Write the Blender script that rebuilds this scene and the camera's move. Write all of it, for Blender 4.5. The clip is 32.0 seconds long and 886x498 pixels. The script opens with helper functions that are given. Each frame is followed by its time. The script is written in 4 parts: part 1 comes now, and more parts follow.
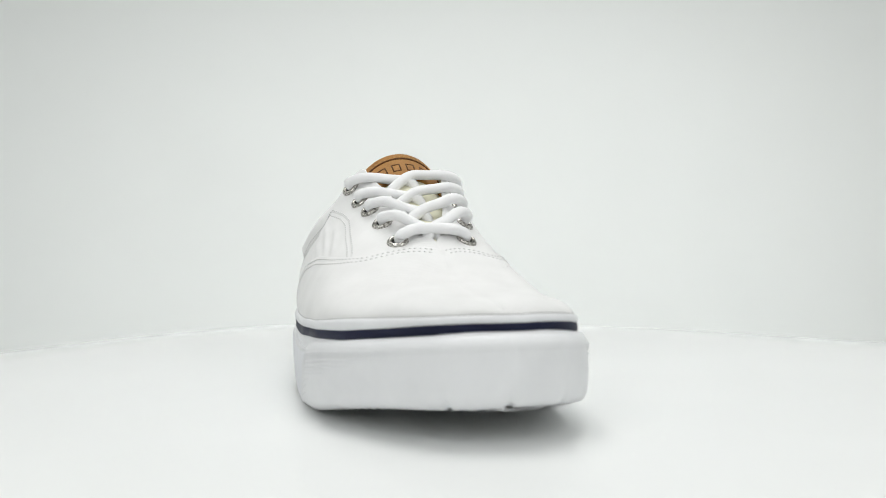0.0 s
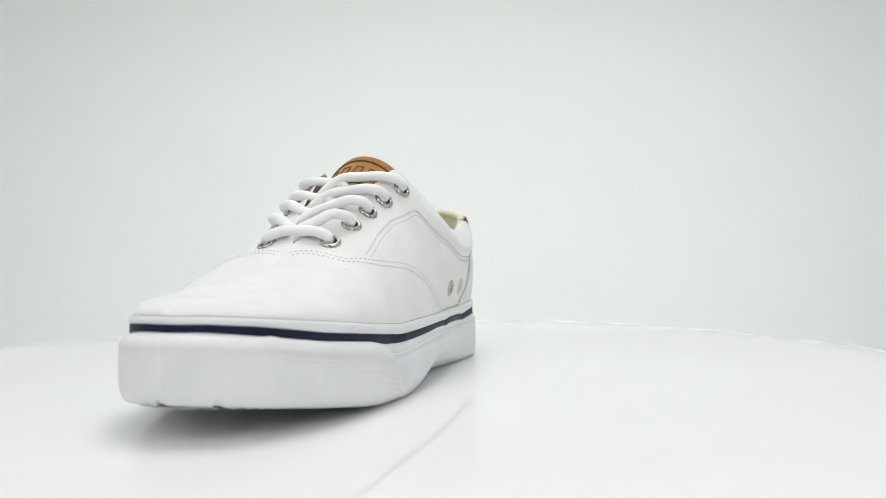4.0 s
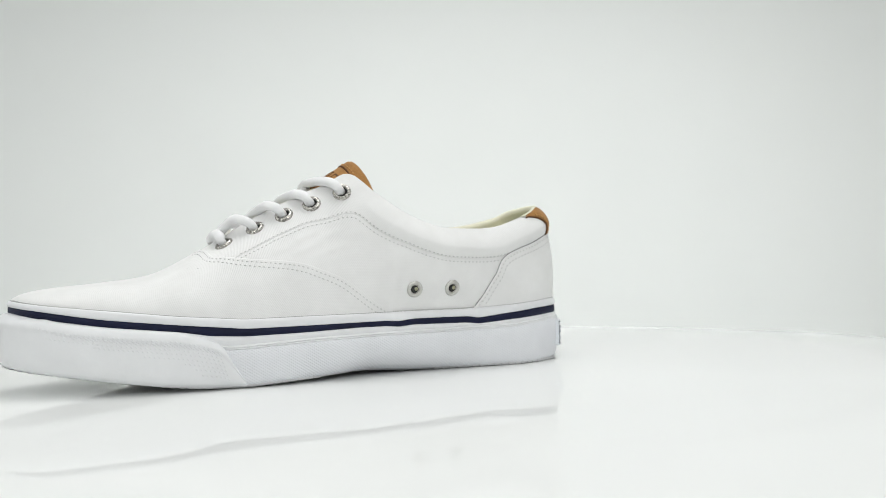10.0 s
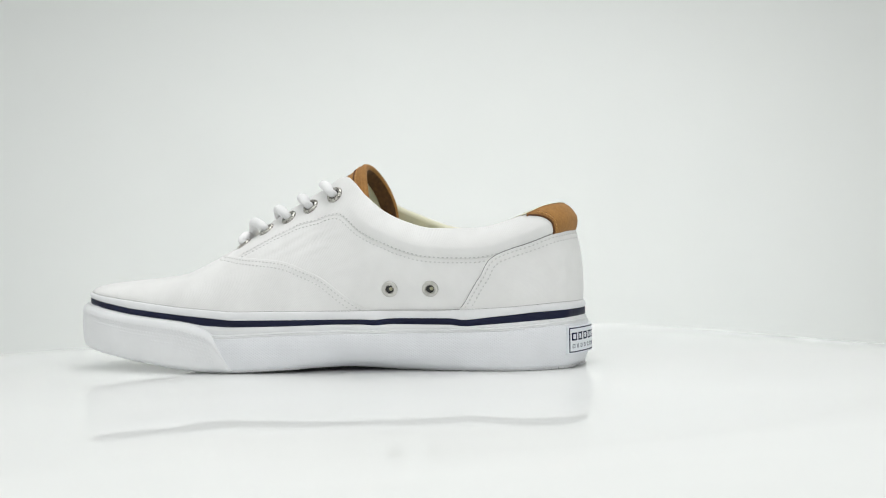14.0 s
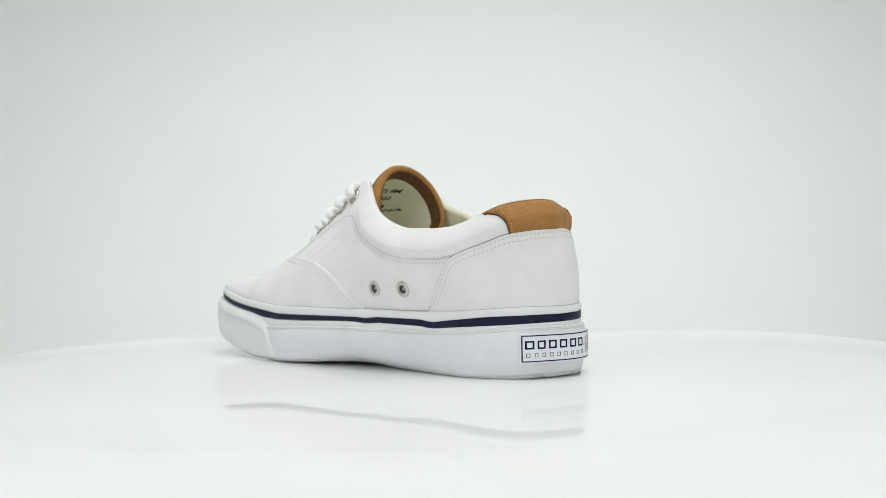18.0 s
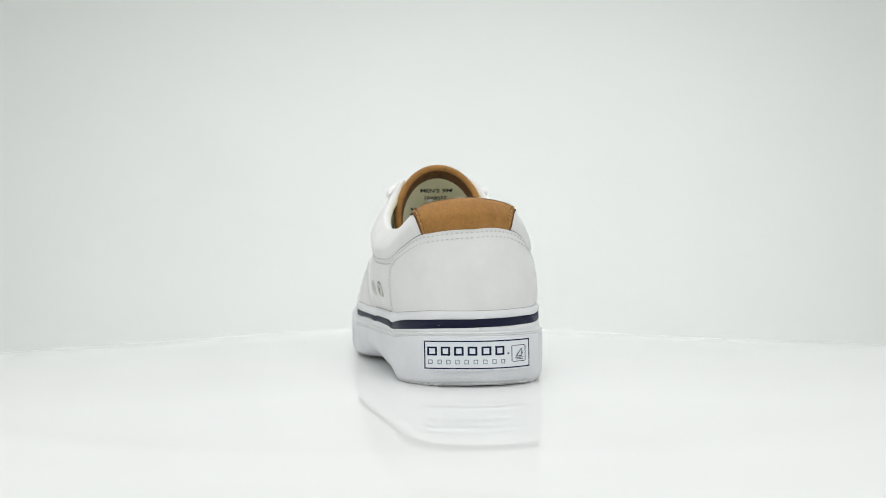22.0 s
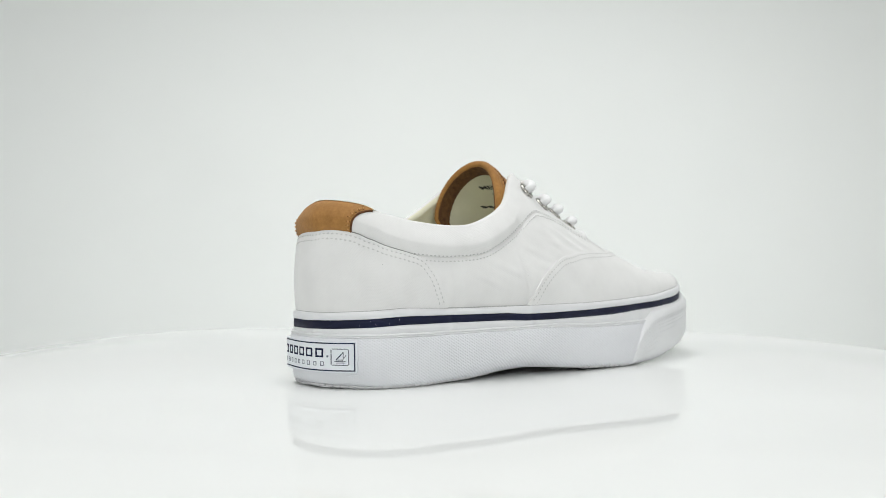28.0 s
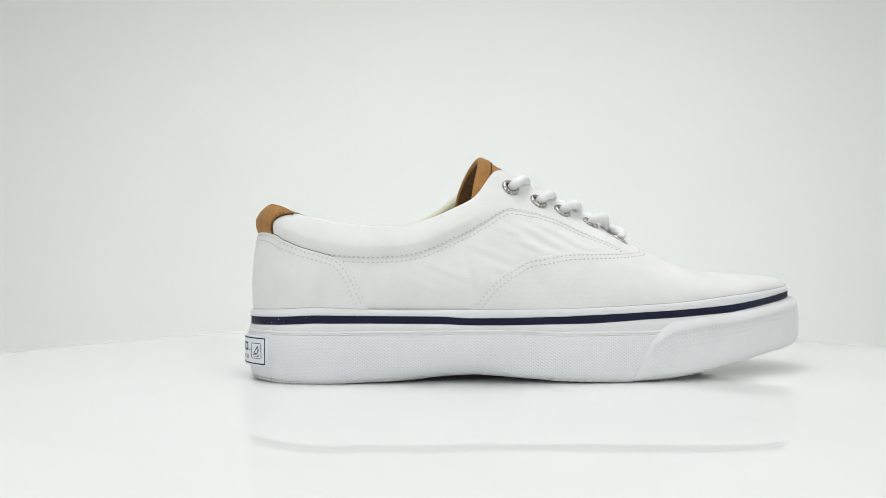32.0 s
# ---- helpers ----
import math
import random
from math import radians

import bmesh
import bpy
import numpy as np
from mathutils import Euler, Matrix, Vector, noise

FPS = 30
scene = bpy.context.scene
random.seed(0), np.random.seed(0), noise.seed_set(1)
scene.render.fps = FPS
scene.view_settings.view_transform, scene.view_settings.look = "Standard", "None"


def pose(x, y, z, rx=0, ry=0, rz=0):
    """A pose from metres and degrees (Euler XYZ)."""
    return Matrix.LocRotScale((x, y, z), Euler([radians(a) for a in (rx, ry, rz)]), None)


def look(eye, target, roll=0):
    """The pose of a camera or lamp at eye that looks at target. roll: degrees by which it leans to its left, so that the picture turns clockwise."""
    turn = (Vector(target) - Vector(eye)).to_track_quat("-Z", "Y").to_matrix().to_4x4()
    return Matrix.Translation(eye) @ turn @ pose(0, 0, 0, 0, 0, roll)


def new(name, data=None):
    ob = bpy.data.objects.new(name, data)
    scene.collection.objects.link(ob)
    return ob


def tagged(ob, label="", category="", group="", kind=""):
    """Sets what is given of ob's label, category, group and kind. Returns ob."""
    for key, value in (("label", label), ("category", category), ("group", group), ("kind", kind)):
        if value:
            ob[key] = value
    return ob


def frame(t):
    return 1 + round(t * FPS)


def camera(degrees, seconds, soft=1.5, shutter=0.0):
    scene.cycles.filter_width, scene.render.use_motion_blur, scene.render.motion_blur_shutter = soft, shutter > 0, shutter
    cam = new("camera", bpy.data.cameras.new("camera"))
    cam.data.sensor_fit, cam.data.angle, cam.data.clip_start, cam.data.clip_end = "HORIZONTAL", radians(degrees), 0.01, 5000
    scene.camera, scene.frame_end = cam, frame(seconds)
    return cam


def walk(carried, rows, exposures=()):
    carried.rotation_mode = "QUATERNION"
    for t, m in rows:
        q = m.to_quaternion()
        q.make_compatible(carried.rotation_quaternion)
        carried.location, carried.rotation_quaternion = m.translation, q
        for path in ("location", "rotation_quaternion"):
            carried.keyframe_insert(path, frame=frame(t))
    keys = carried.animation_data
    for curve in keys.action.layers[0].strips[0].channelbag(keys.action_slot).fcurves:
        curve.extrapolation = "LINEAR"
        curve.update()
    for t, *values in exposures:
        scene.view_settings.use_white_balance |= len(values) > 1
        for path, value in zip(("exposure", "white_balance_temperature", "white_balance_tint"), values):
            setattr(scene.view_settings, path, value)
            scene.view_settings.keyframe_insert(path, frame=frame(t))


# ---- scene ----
# A white canvas sneaker turns on a glossy round turntable inside a white photo tent.
# The shoe is drawn in pattern units of 0.875 mm: x to the toe, y to the inner side, z up,
# with the turntable's axis at the origin.
U = 0.000875
EYE = (0.0, -0.5475, 0.06676)
YAW, PITCH, ROLL = radians(1.5376), radians(-0.1764), -0.789

cam = camera(47.385, 32.0, soft=0.85, shutter=0.5)
cam.data.dof.use_dof, cam.data.dof.focus_distance, cam.data.dof.aperture_fstop = True, 0.485, 10.5
AIM = (EYE[0] + math.sin(YAW), EYE[1] + math.cos(YAW), EYE[2] + math.tan(PITCH))
walk(cam, [(0.0, look(EYE, AIM, ROLL)), (32.0, look(EYE, AIM, ROLL))], exposures=[(0.0, 0.0), (32.0, 0.0)])

# ---- light: a white studio tent with soft boxes above and at the front, plus unseen fill lamps ----
world = bpy.data.worlds.new("studio")
scene.world = world
world.use_nodes = True
world.node_tree.nodes["Background"].inputs[0].default_value = (0.93, 0.97, 0.98, 1)
world.node_tree.nodes["Background"].inputs[1].default_value = 0.05


def soft_box(name, eye, target, size_x, size_y, watts, color):
    data = bpy.data.lights.new(name, "AREA")
    data.shape, data.size, data.size_y = "RECTANGLE", size_x, size_y
    data.energy, data.color = watts, color
    lamp = new(name, data)
    lamp.matrix_world = look(eye, target)
    return lamp


soft_box("top_soft_box", (0.0, 0.02, 1.15), (0.0, 0.02, 0.0), 0.7, 0.7, 7.0, (1.0, 1.0, 0.995))
soft_box("front_soft_box", (-0.55, -0.95, 0.75), (0.0, 0.0, 0.05), 0.6, 0.7, 3.3, (1.0, 1.0, 1.0))
soft_box("front_soft_box", (0.55, -0.95, 0.75), (0.0, 0.0, 0.05), 0.6, 0.7, 3.3, (1.0, 1.0, 1.0))
# added fill lamps out of view: they lift the shoe's sides and the plate
soft_box("side_fill", (-0.95, 0.0, 0.42), (0.0, 0.0, 0.05), 0.7, 0.6, 1.0, (1.0, 1.0, 1.0))
soft_box("side_fill", (0.95, 0.0, 0.42), (0.0, 0.0, 0.05), 0.7, 0.6, 1.0, (1.0, 1.0, 1.0))
# added lamps out of view that only brighten the backdrop
soft_box("backdrop_fill", (0.05, 0.62, -0.20), (0.05, 1.30, 0.04), 1.0, 0.12, 2.35, (1.0, 1.0, 0.995))
soft_box("backdrop_fill", (0.05, 0.55, 0.54), (0.05, 1.30, -0.02), 0.6, 0.25, 4.4, (1.0, 1.0, 0.995))


# ---- materials ----
class Nodes:
    """A node material with its Principled shader and a few short-hands."""

    def __init__(self, name, color, rough=0.5, metal=0.0, ior=1.45):
        self.mat = bpy.data.materials.new(name)
        self.mat.use_nodes = True
        self.t = self.mat.node_tree
        self.bsdf = self.t.nodes["Principled BSDF"]
        self.set(color, rough, metal, ior)
        self.coord = self.t.nodes.new("ShaderNodeTexCoord")

    def set(self, color, rough, metal, ior):
        i = self.bsdf.inputs
        i["Base Color"].default_value = (*color, 1)
        i["Roughness"].default_value, i["Metallic"].default_value, i["IOR"].default_value = rough, metal, ior

    def add(self, kind, **values):
        node = self.t.nodes.new(kind)
        for key, value in values.items():
            node.inputs[key].default_value = value
        return node

    def link(self, a, b):
        self.t.links.new(a, b)

    def noise(self, scale, detail=3.0, rough=0.55):
        n = self.add("ShaderNodeTexNoise", Scale=scale, Detail=detail, Roughness=rough)
        self.link(self.coord.outputs["Object"], n.inputs["Vector"])
        return n.outputs["Fac"]

    def wave(self, turn, scale, distort=0.0, source="UV"):
        m = self.add("ShaderNodeMapping")
        m.inputs["Rotation"].default_value = [radians(a) for a in turn]
        w = self.add("ShaderNodeTexWave", Scale=scale, Distortion=distort, Detail=1.0)
        self.link(self.coord.outputs[source], m.inputs["Vector"])
        self.link(m.outputs["Vector"], w.inputs["Vector"])
        return w.outputs["Fac"]

    def math(self, op, a, b):
        n = self.t.nodes.new("ShaderNodeMath")
        n.operation = op
        for i, v in enumerate((a, b)):
            if isinstance(v, (int, float)):
                n.inputs[i].default_value = v
            else:
                self.link(v, n.inputs[i])
        return n.outputs[0]

    def vary(self, fac, dark, light, low=0.3, high=0.7):
        r = self.t.nodes.new("ShaderNodeValToRGB")
        r.color_ramp.elements[0].position, r.color_ramp.elements[1].position = low, high
        r.color_ramp.elements[0].color, r.color_ramp.elements[1].color = (*dark, 1), (*light, 1)
        self.link(fac, r.inputs["Fac"])
        self.link(r.outputs["Color"], self.bsdf.inputs["Base Color"])

    def gloss(self, fac, low, high):
        m = self.add("ShaderNodeMapRange")
        m.inputs["To Min"].default_value, m.inputs["To Max"].default_value = low, high
        self.link(fac, m.inputs["Value"])
        self.link(m.outputs["Result"], self.bsdf.inputs["Roughness"])

    def bump(self, height, depth, strength=1.0):
        b = self.add("ShaderNodeBump", Strength=strength, Distance=depth)
        self.link(height, b.inputs["Height"])
        self.link(b.outputs["Normal"], self.bsdf.inputs["Normal"])


def canvas(name, dark, light, depth=0.00012):
    """Twill canvas: diagonal ribs under a soft, uneven nap."""
    n = Nodes(name, light, 0.95)
    rib = n.wave((0, 0, 38), 400.0, 0.8)
    cloth = n.math("ADD", n.math("MULTIPLY", rib, 0.38), n.math("MULTIPLY", n.noise(900.0, 2.0), 0.7))
    fold = n.math("MULTIPLY", n.noise(34.0, 4.0), 3.4)
    n.vary(n.noise(60.0, 4.0), dark, light)
    n.bump(n.math("ADD", cloth, fold), depth, 0.8)
    n.bsdf.inputs["Sheen Weight"].default_value = 0.08
    return n.mat


def rubber(name, dark, light, pattern=0.0, rough=0.5, ior=1.45):
    """Moulded rubber, with a fine diamond grid where pattern is set."""
    n = Nodes(name, light, rough, 0.0, ior)
    n.vary(n.noise(45.0, 5.0), dark, light)
    n.gloss(n.noise(120.0, 3.0), rough - 0.08, rough + 0.12)
    grain = n.math("MULTIPLY", n.noise(420.0, 3.0), 0.45)
    if pattern:
        grid = n.math("MULTIPLY", n.wave((0, 0, 57), pattern), n.wave((0, 0, -57), pattern))
        grain = n.math("ADD", grain, n.math("MULTIPLY", grid, 0.8))
    n.bump(grain, 0.0002, 0.75)
    return n.mat


CANVAS = canvas("white_canvas", (0.80, 0.798, 0.79), (0.855, 0.853, 0.846), 0.00012)
CANVAS_IN = canvas("cream_lining", (0.76, 0.745, 0.58), (0.85, 0.835, 0.67), 0.0001)
RUBBER = rubber("white_rubber", (0.772, 0.778, 0.79), (0.828, 0.834, 0.846), 0.0, 0.45)
RUBBER_GRID = rubber("white_rubber_grid", (0.76, 0.77, 0.80), (0.81, 0.82, 0.85), 270.0, 0.5)
TREAD = rubber("tread_rubber", (0.66, 0.66, 0.67), (0.74, 0.74, 0.75), 0.0, 0.6)
NAVY = rubber("navy_rubber", (0.005, 0.007, 0.026), (0.009, 0.012, 0.042), 0.0, 0.5, 1.3)
INK = rubber("navy_ink", (0.008, 0.011, 0.04), (0.015, 0.02, 0.06), 0.0, 0.6, 1.3)
GREY_INK = rubber("grey_ink", (0.12, 0.13, 0.17), (0.18, 0.19, 0.24), 0.0, 0.5)
PLATE = rubber("label_plastic", (0.80, 0.83, 0.87), (0.84, 0.87, 0.90), 0.0, 0.3)
n = Nodes("white_lace", (0.86, 0.86, 0.86), 0.9)
n.vary(n.noise(150.0), (0.86, 0.86, 0.87), (0.90, 0.90, 0.90))
n.bump(n.math("ADD", n.math("MULTIPLY", n.wave((0, 0, 40), 300.0), n.wave((0, 0, -40), 300.0)), n.math("MULTIPLY", n.noise(1500.0), 0.5)), 0.00006, 0.5)
LACE = n.mat
THREAD = canvas("stitch_thread", (0.50, 0.50, 0.49), (0.62, 0.62, 0.61), 0.0001)
PALE_THREAD = canvas("pale_thread", (0.62, 0.62, 0.61), (0.72, 0.72, 0.71), 0.0001)

SEAM = canvas("olive_seam", (0.34, 0.33, 0.22), (0.46, 0.45, 0.32), 0.0001)
# grey that paints the shadow line where cloth meets the rubber band
BAND_SHADE = canvas("band_shade", (0.40, 0.40, 0.39), (0.56, 0.56, 0.55), 0.0001)
# dark grey that paints the shade in the heel counter's seam gap
GAP_SHADE = canvas("gap_shade", (0.20, 0.20, 0.195), (0.32, 0.32, 0.31), 0.0001)

n = Nodes("tan_nubuck", (0.40, 0.18, 0.05), 0.75)
n.vary(n.math("ADD", n.math("MULTIPLY", n.noise(70.0, 5.0, 0.7), 0.7), n.math("MULTIPLY", n.noise(700.0, 3.0), 0.3)), (0.27, 0.122, 0.027), (0.48, 0.235, 0.06), 0.32, 0.70)
n.bump(n.math("ADD", n.noise(900.0, 3.0), n.math("MULTIPLY", n.noise(110.0, 4.0), 1.5)), 0.0002, 0.7)
n.bsdf.inputs["Sheen Weight"].default_value = 0.08
NUBUCK = n.mat
n = Nodes("tan_thread", (0.45, 0.20, 0.05), 0.8)
n.vary(n.noise(800.0), (0.46, 0.23, 0.07), (0.62, 0.35, 0.13))
TAN_THREAD = n.mat
n = Nodes("leather_edge", (0.10, 0.03, 0.012), 0.8)
n.vary(n.noise(600.0), (0.06, 0.022, 0.006), (0.17, 0.068, 0.018))
DARK_LEATHER = n.mat
# tan leather with the shade of the shoe's inside put into its colour
n = Nodes("shaded_tan_leather", (0.10, 0.045, 0.015), 0.7)
n.vary(n.noise(500.0, 4.0), (0.075, 0.03, 0.01), (0.16, 0.075, 0.024))
n.bump(n.noise(900.0, 3.0), 0.0002, 0.6)
SHADED_TAN = n.mat
n = Nodes("bright_nickel", (0.62, 0.61, 0.58), 0.28, 1.0)
n.vary(n.noise(300.0, 3.0), (0.52, 0.51, 0.48), (0.68, 0.67, 0.64))
BRIGHT = n.mat
n = Nodes("antique_nickel", (0.55, 0.53, 0.49), 0.32, 1.0)
n.vary(n.noise(1100.0, 3.0), (0.24, 0.225, 0.20), (0.70, 0.68, 0.64), 0.34, 0.62)
n.gloss(n.noise(500.0), 0.18, 0.38)
n.bump(n.noise(1100.0, 2.0), 0.00016, 0.7)
NICKEL = n.mat
# black of the printed lines, and of discs painting shade in the eyelets
n = Nodes("black_ink_and_shade", (0.02, 0.02, 0.022), 0.7)
n.vary(n.noise(900.0, 3.0), (0.015, 0.015, 0.017), (0.06, 0.06, 0.055), 0.4, 0.75)
BLACK_INK_AND_SHADE = n.mat
n = Nodes("glossy_acrylic", (0.84, 0.855, 0.845), 0.05, 0.0, 1.13)
n.vary(n.noise(9.0, 4.0), (0.835, 0.85, 0.84), (0.85, 0.865, 0.855))
n.gloss(n.noise(25.0, 4.0), 0.02, 0.045)
n.bsdf.inputs["Subsurface Weight"].default_value, n.bsdf.inputs["Subsurface Scale"].default_value = 0.7, 0.012
n.bsdf.inputs["Subsurface Radius"].default_value = (1.0, 1.0, 1.0)
ACRYLIC = n.mat
n = Nodes("tent_cloth", (0.566, 0.583, 0.57), 0.9)
n.vary(n.noise(3.0, 3.0), (0.561, 0.578, 0.565), (0.576, 0.593, 0.58))
n.bump(n.noise(300.0, 2.0), 0.0003, 0.4)
TENT = n.mat
n = Nodes("dust", (0.10, 0.10, 0.10), 0.9)
DUST = n.mat


# ---- building helpers ----
def settled(v):
    """The shoe leans a little with the plate under it: its sole more than its upper."""
    x, y, z = (float(c) for c in v)
    low = min(max(1.0 - z / 30.0, 0.0), 1.0)
    return x * U, y * U, (z + low * (0.4 - 0.0165 * x + 0.006 * (y + 25.0)) - (1.0 - low) * 0.0062 * x) * U


def part(name, verts, faces, material, parent=None, label="", smooth=True, uv=None, lean=True):
    """One mesh object in pattern units, linked under a thing or a part."""
    me = bpy.data.meshes.new(name)
    me.from_pydata([settled(v) if lean else tuple(float(c) * U for c in v) for v in verts], [], [tuple(int(i) for i in f) for f in faces])
    me.materials.append(material)
    if smooth:
        me.polygons.foreach_set("use_smooth", [True] * len(me.polygons))
    me.update()
    if uv is not None:
        layer = me.uv_layers.new(name="cloth")
        at = np.empty(len(me.loops), int)
        me.loops.foreach_get("vertex_index", at)
        flat = np.asarray(uv, float).reshape(-1, 2)[at]
        if len(flat) == 4 * len(me.polygons):
            # a ring's last faces run on past its start
            quad = flat[:, 0].reshape(-1, 4)
            jump = np.ptp(quad, axis=1) > 300
            quad[jump] = np.where(quad[jump] < 300, quad[jump] + ALONG[-1] + 1.6, quad[jump])
            flat[:, 0] = quad.ravel()
        layer.data.foreach_set("uv", (flat * U).ravel())
    ob = new(name, me)
    if parent is not None:
        ob.parent = parent
    return tagged(ob, label)


def grid_faces(nu, nv, wrap_u=False, flip=False):
    """Quads over a grid of nu x nv points stored u by u."""
    out = []
    for i in range(nu if wrap_u else nu - 1):
        for j in range(nv - 1):
            a, b = i * nv + j, ((i + 1) % nu) * nv + j
            out.append((a, a + 1, b + 1, b) if flip else (a, b, b + 1, a + 1))
    return out


def sheet(name, pts, material, parent, label="", wrap_u=False, flip=False, uv=None, lean=True):
    """A grid of points (nu, nv, 3) as one mesh."""
    nu, nv = pts.shape[:2]
    return part(name, pts.reshape(-1, 3), grid_faces(nu, nv, wrap_u, flip), material, parent, label, uv=uv, lean=lean)


def spline(keys, count, closed=False):
    """A smooth curve through the keys, evenly sampled."""
    k = np.array(keys, float)
    m = len(k)
    out = []
    for i in range(m if closed else m - 1):
        if closed:
            p0, p1, p2, p3 = k[i - 1], k[i], k[(i + 1) % m], k[(i + 2) % m]
        else:
            p0, p1, p2, p3 = k[max(i - 1, 0)], k[i], k[i + 1], k[min(i + 2, m - 1)]
        for u in np.linspace(0, 1, 24, endpoint=False):
            out.append(0.5 * (2 * p1 + (p2 - p0) * u + (2 * p0 - 5 * p1 + 4 * p2 - p3) * u * u + (3 * p1 - p0 - 3 * p2 + p3) * u ** 3))
    out.append(k[0] if closed else k[-1])
    out = np.array(out)
    s = np.concatenate([[0], np.cumsum(np.linalg.norm(np.diff(out, axis=0), axis=1))])
    at = np.linspace(0, s[-1], count + (1 if closed else 0))
    out = np.stack([np.interp(at, s, out[:, c]) for c in range(out.shape[1])], 1)
    return out[:-1] if closed else out


def unit(v):
    return v / np.maximum(np.linalg.norm(v, axis=-1, keepdims=True), 1e-9)


def tube(path, radius, sides=10, flat=1.0, normal=None):
    """Verts and faces of a round cord along a path, closed at its ends."""
    p = np.array(path, float)
    t = unit(np.gradient(p, axis=0))
    up = np.array(normal if normal is not None else (0.3, 0.1, 1.0), float)
    side = unit(np.cross(t, np.broadcast_to(up, t.shape)))
    top = np.cross(side, t)
    a = np.linspace(0, 2 * math.pi, sides, endpoint=False)
    r = np.broadcast_to(np.asarray(radius, float), (len(p),))[:, None, None]
    ring = p[:, None] + r * (np.cos(a)[None, :, None] * side[:, None] + flat * np.sin(a)[None, :, None] * top[:, None])
    verts = ring.reshape(-1, 3)
    faces = []
    for i in range(len(p) - 1):
        for j in range(sides):
            k = (j + 1) % sides
            faces.append((i * sides + j, i * sides + k, (i + 1) * sides + k, (i + 1) * sides + j))
    faces.append(tuple(range(sides - 1, -1, -1)))
    faces.append(tuple(range((len(p) - 1) * sides, len(p) * sides)))
    return verts, faces


def ring_solid(center, normal, profile, count=28, along=None):
    """A turned ring: profile of (radius, height) points, closed, round an axis."""
    z = unit(np.array(normal, float))
    x = unit(np.cross(z, np.array(along if along is not None else (0.0, 0.3, 1.0))))
    y = np.cross(z, x)
    pr = np.array(profile, float)
    a = np.linspace(0, 2 * math.pi, count, endpoint=False)
    d = np.cos(a)[:, None] * x + np.sin(a)[:, None] * y
    pts = np.array(center)[None, None] + pr[None, :, 0:1] * d[:, None] + pr[None, :, 1:2] * z[None, None]
    m = len(pr)
    faces = [(i * m + j, ((i + 1) % count) * m + j, ((i + 1) % count) * m + (j + 1) % m, i * m + (j + 1) % m) for i in range(count) for j in range(m)]
    return pts.reshape(-1, 3), faces


# ---- the tent and the turntable ----
def build_tent():
    """Cloth wall all round, roof and floor, each of its own thickness."""
    count, r0, r1, top, low = 96, 1.30 / U, 1.32 / U, 1.30 / U, -0.30 / U
    a = np.linspace(0, 2 * math.pi, count, endpoint=False)
    d = np.stack([np.cos(a), np.sin(a)], 1)
    prof = [(r0, low), (r0, top), (r1, top), (r1, low), (r0, low)]
    pts = np.stack([np.concatenate([d * r, np.full((count, 1), z)], 1) for r, z in prof], 1)
    wall = sheet("backdrop", pts, TENT, None, wrap_u=True, flip=True, lean=False)
    tagged(wall, "plain white cloth backdrop curving round the turntable", "backdrop", kind="structure")
    for name, z0, z1, label in (("ceiling", top, top + 20, "white cloth roof of the photo tent"), ("floor", low - 20, low, "white base of the photo tent")):
        v = [(x * r1, y * r1, z0) for x, y in d] + [(x * r1, y * r1, z1) for x, y in d]
        f = [tuple(range(count - 1, -1, -1)), tuple(range(count, 2 * count))] + [(i, (i + 1) % count, count + (i + 1) % count, count + i) for i in range(count)]
        tagged(part(name, v, f, TENT, smooth=False, lean=False), label, name, kind="structure")


# cosine and sine shares, in millimetres, of the waves along the disc's rim
RIM_WAVE = ((3.95, -2.6), (-0.68, 2.5), (-1.1, -0.85), (3.05, -0.4))


def build_turntable():
    base = new("turntable")
    tagged(base, "round glossy white acrylic turntable under the shoe", "turntable")
    count = 180
    a = np.linspace(0, 2 * math.pi, count, endpoint=False)
    r = 0.330 / U
    flat = 0.24 / U
    prof = [(0.5, 0)] + [(flat + (r - 2.5 - flat) * k / 12, 0) for k in range(13)] + [(r - 2.2, -0.02), (r - 0.6, -0.6), (r, -2), (r, -9), (r - 1, -10), (flat, -10), (0.5, -10)]
    # the thin disc sags and waves a few millimetres towards its rim
    sag = -3.95 + sum(c * np.cos(k * a) + s * np.sin(k * a) for k, (c, s) in enumerate(RIM_WAVE, 1))
    pts = np.stack([np.stack([np.cos(a) * q, np.sin(a) * q, z + 0.001 / U * sag * max(0.0, (q - flat) / (r - flat)) ** 2], 1) for q, z in prof], 1)
    top = sheet("plate", pts, ACRYLIC, base, "glossy white acrylic disc", wrap_u=True, flip=True, lean=False)
    hub = [(0.5, -10), (70, -10), (70, -60), (110, -70), (110, -0.29 / U), (0.5, -0.29 / U)]
    pts = np.stack([np.stack([np.cos(a) * q, np.sin(a) * q, np.full(count, z)], 1) for q, z in hub], 1)
    sheet("pedestal", pts, TENT, base, "matt white pedestal", wrap_u=True, flip=True, lean=False)
    return base


build_tent()
turntable = build_turntable()

# ---- the shoe: sole outline and heights ----
OUTLINE = [(-102, -27), (-98, -8), (-91.7, 3), (-67, 15.5), (-33, 19.5), (22, 28.5), (70, 35), (110, 38), (152, 38.5), (185, 33.5), (213, 25),
           (226, 16.5), (235.5, 3), (239.5, -14), (235.7, -29.5), (228.6, -42), (206.5, -58.5), (183, -72.5), (157, -80.5), (128, -84), (75, -82.5), (22, -78.5),
           (-37, -69), (-60, -67), (-82, -60.5), (-91, -52.5), (-99, -41)]
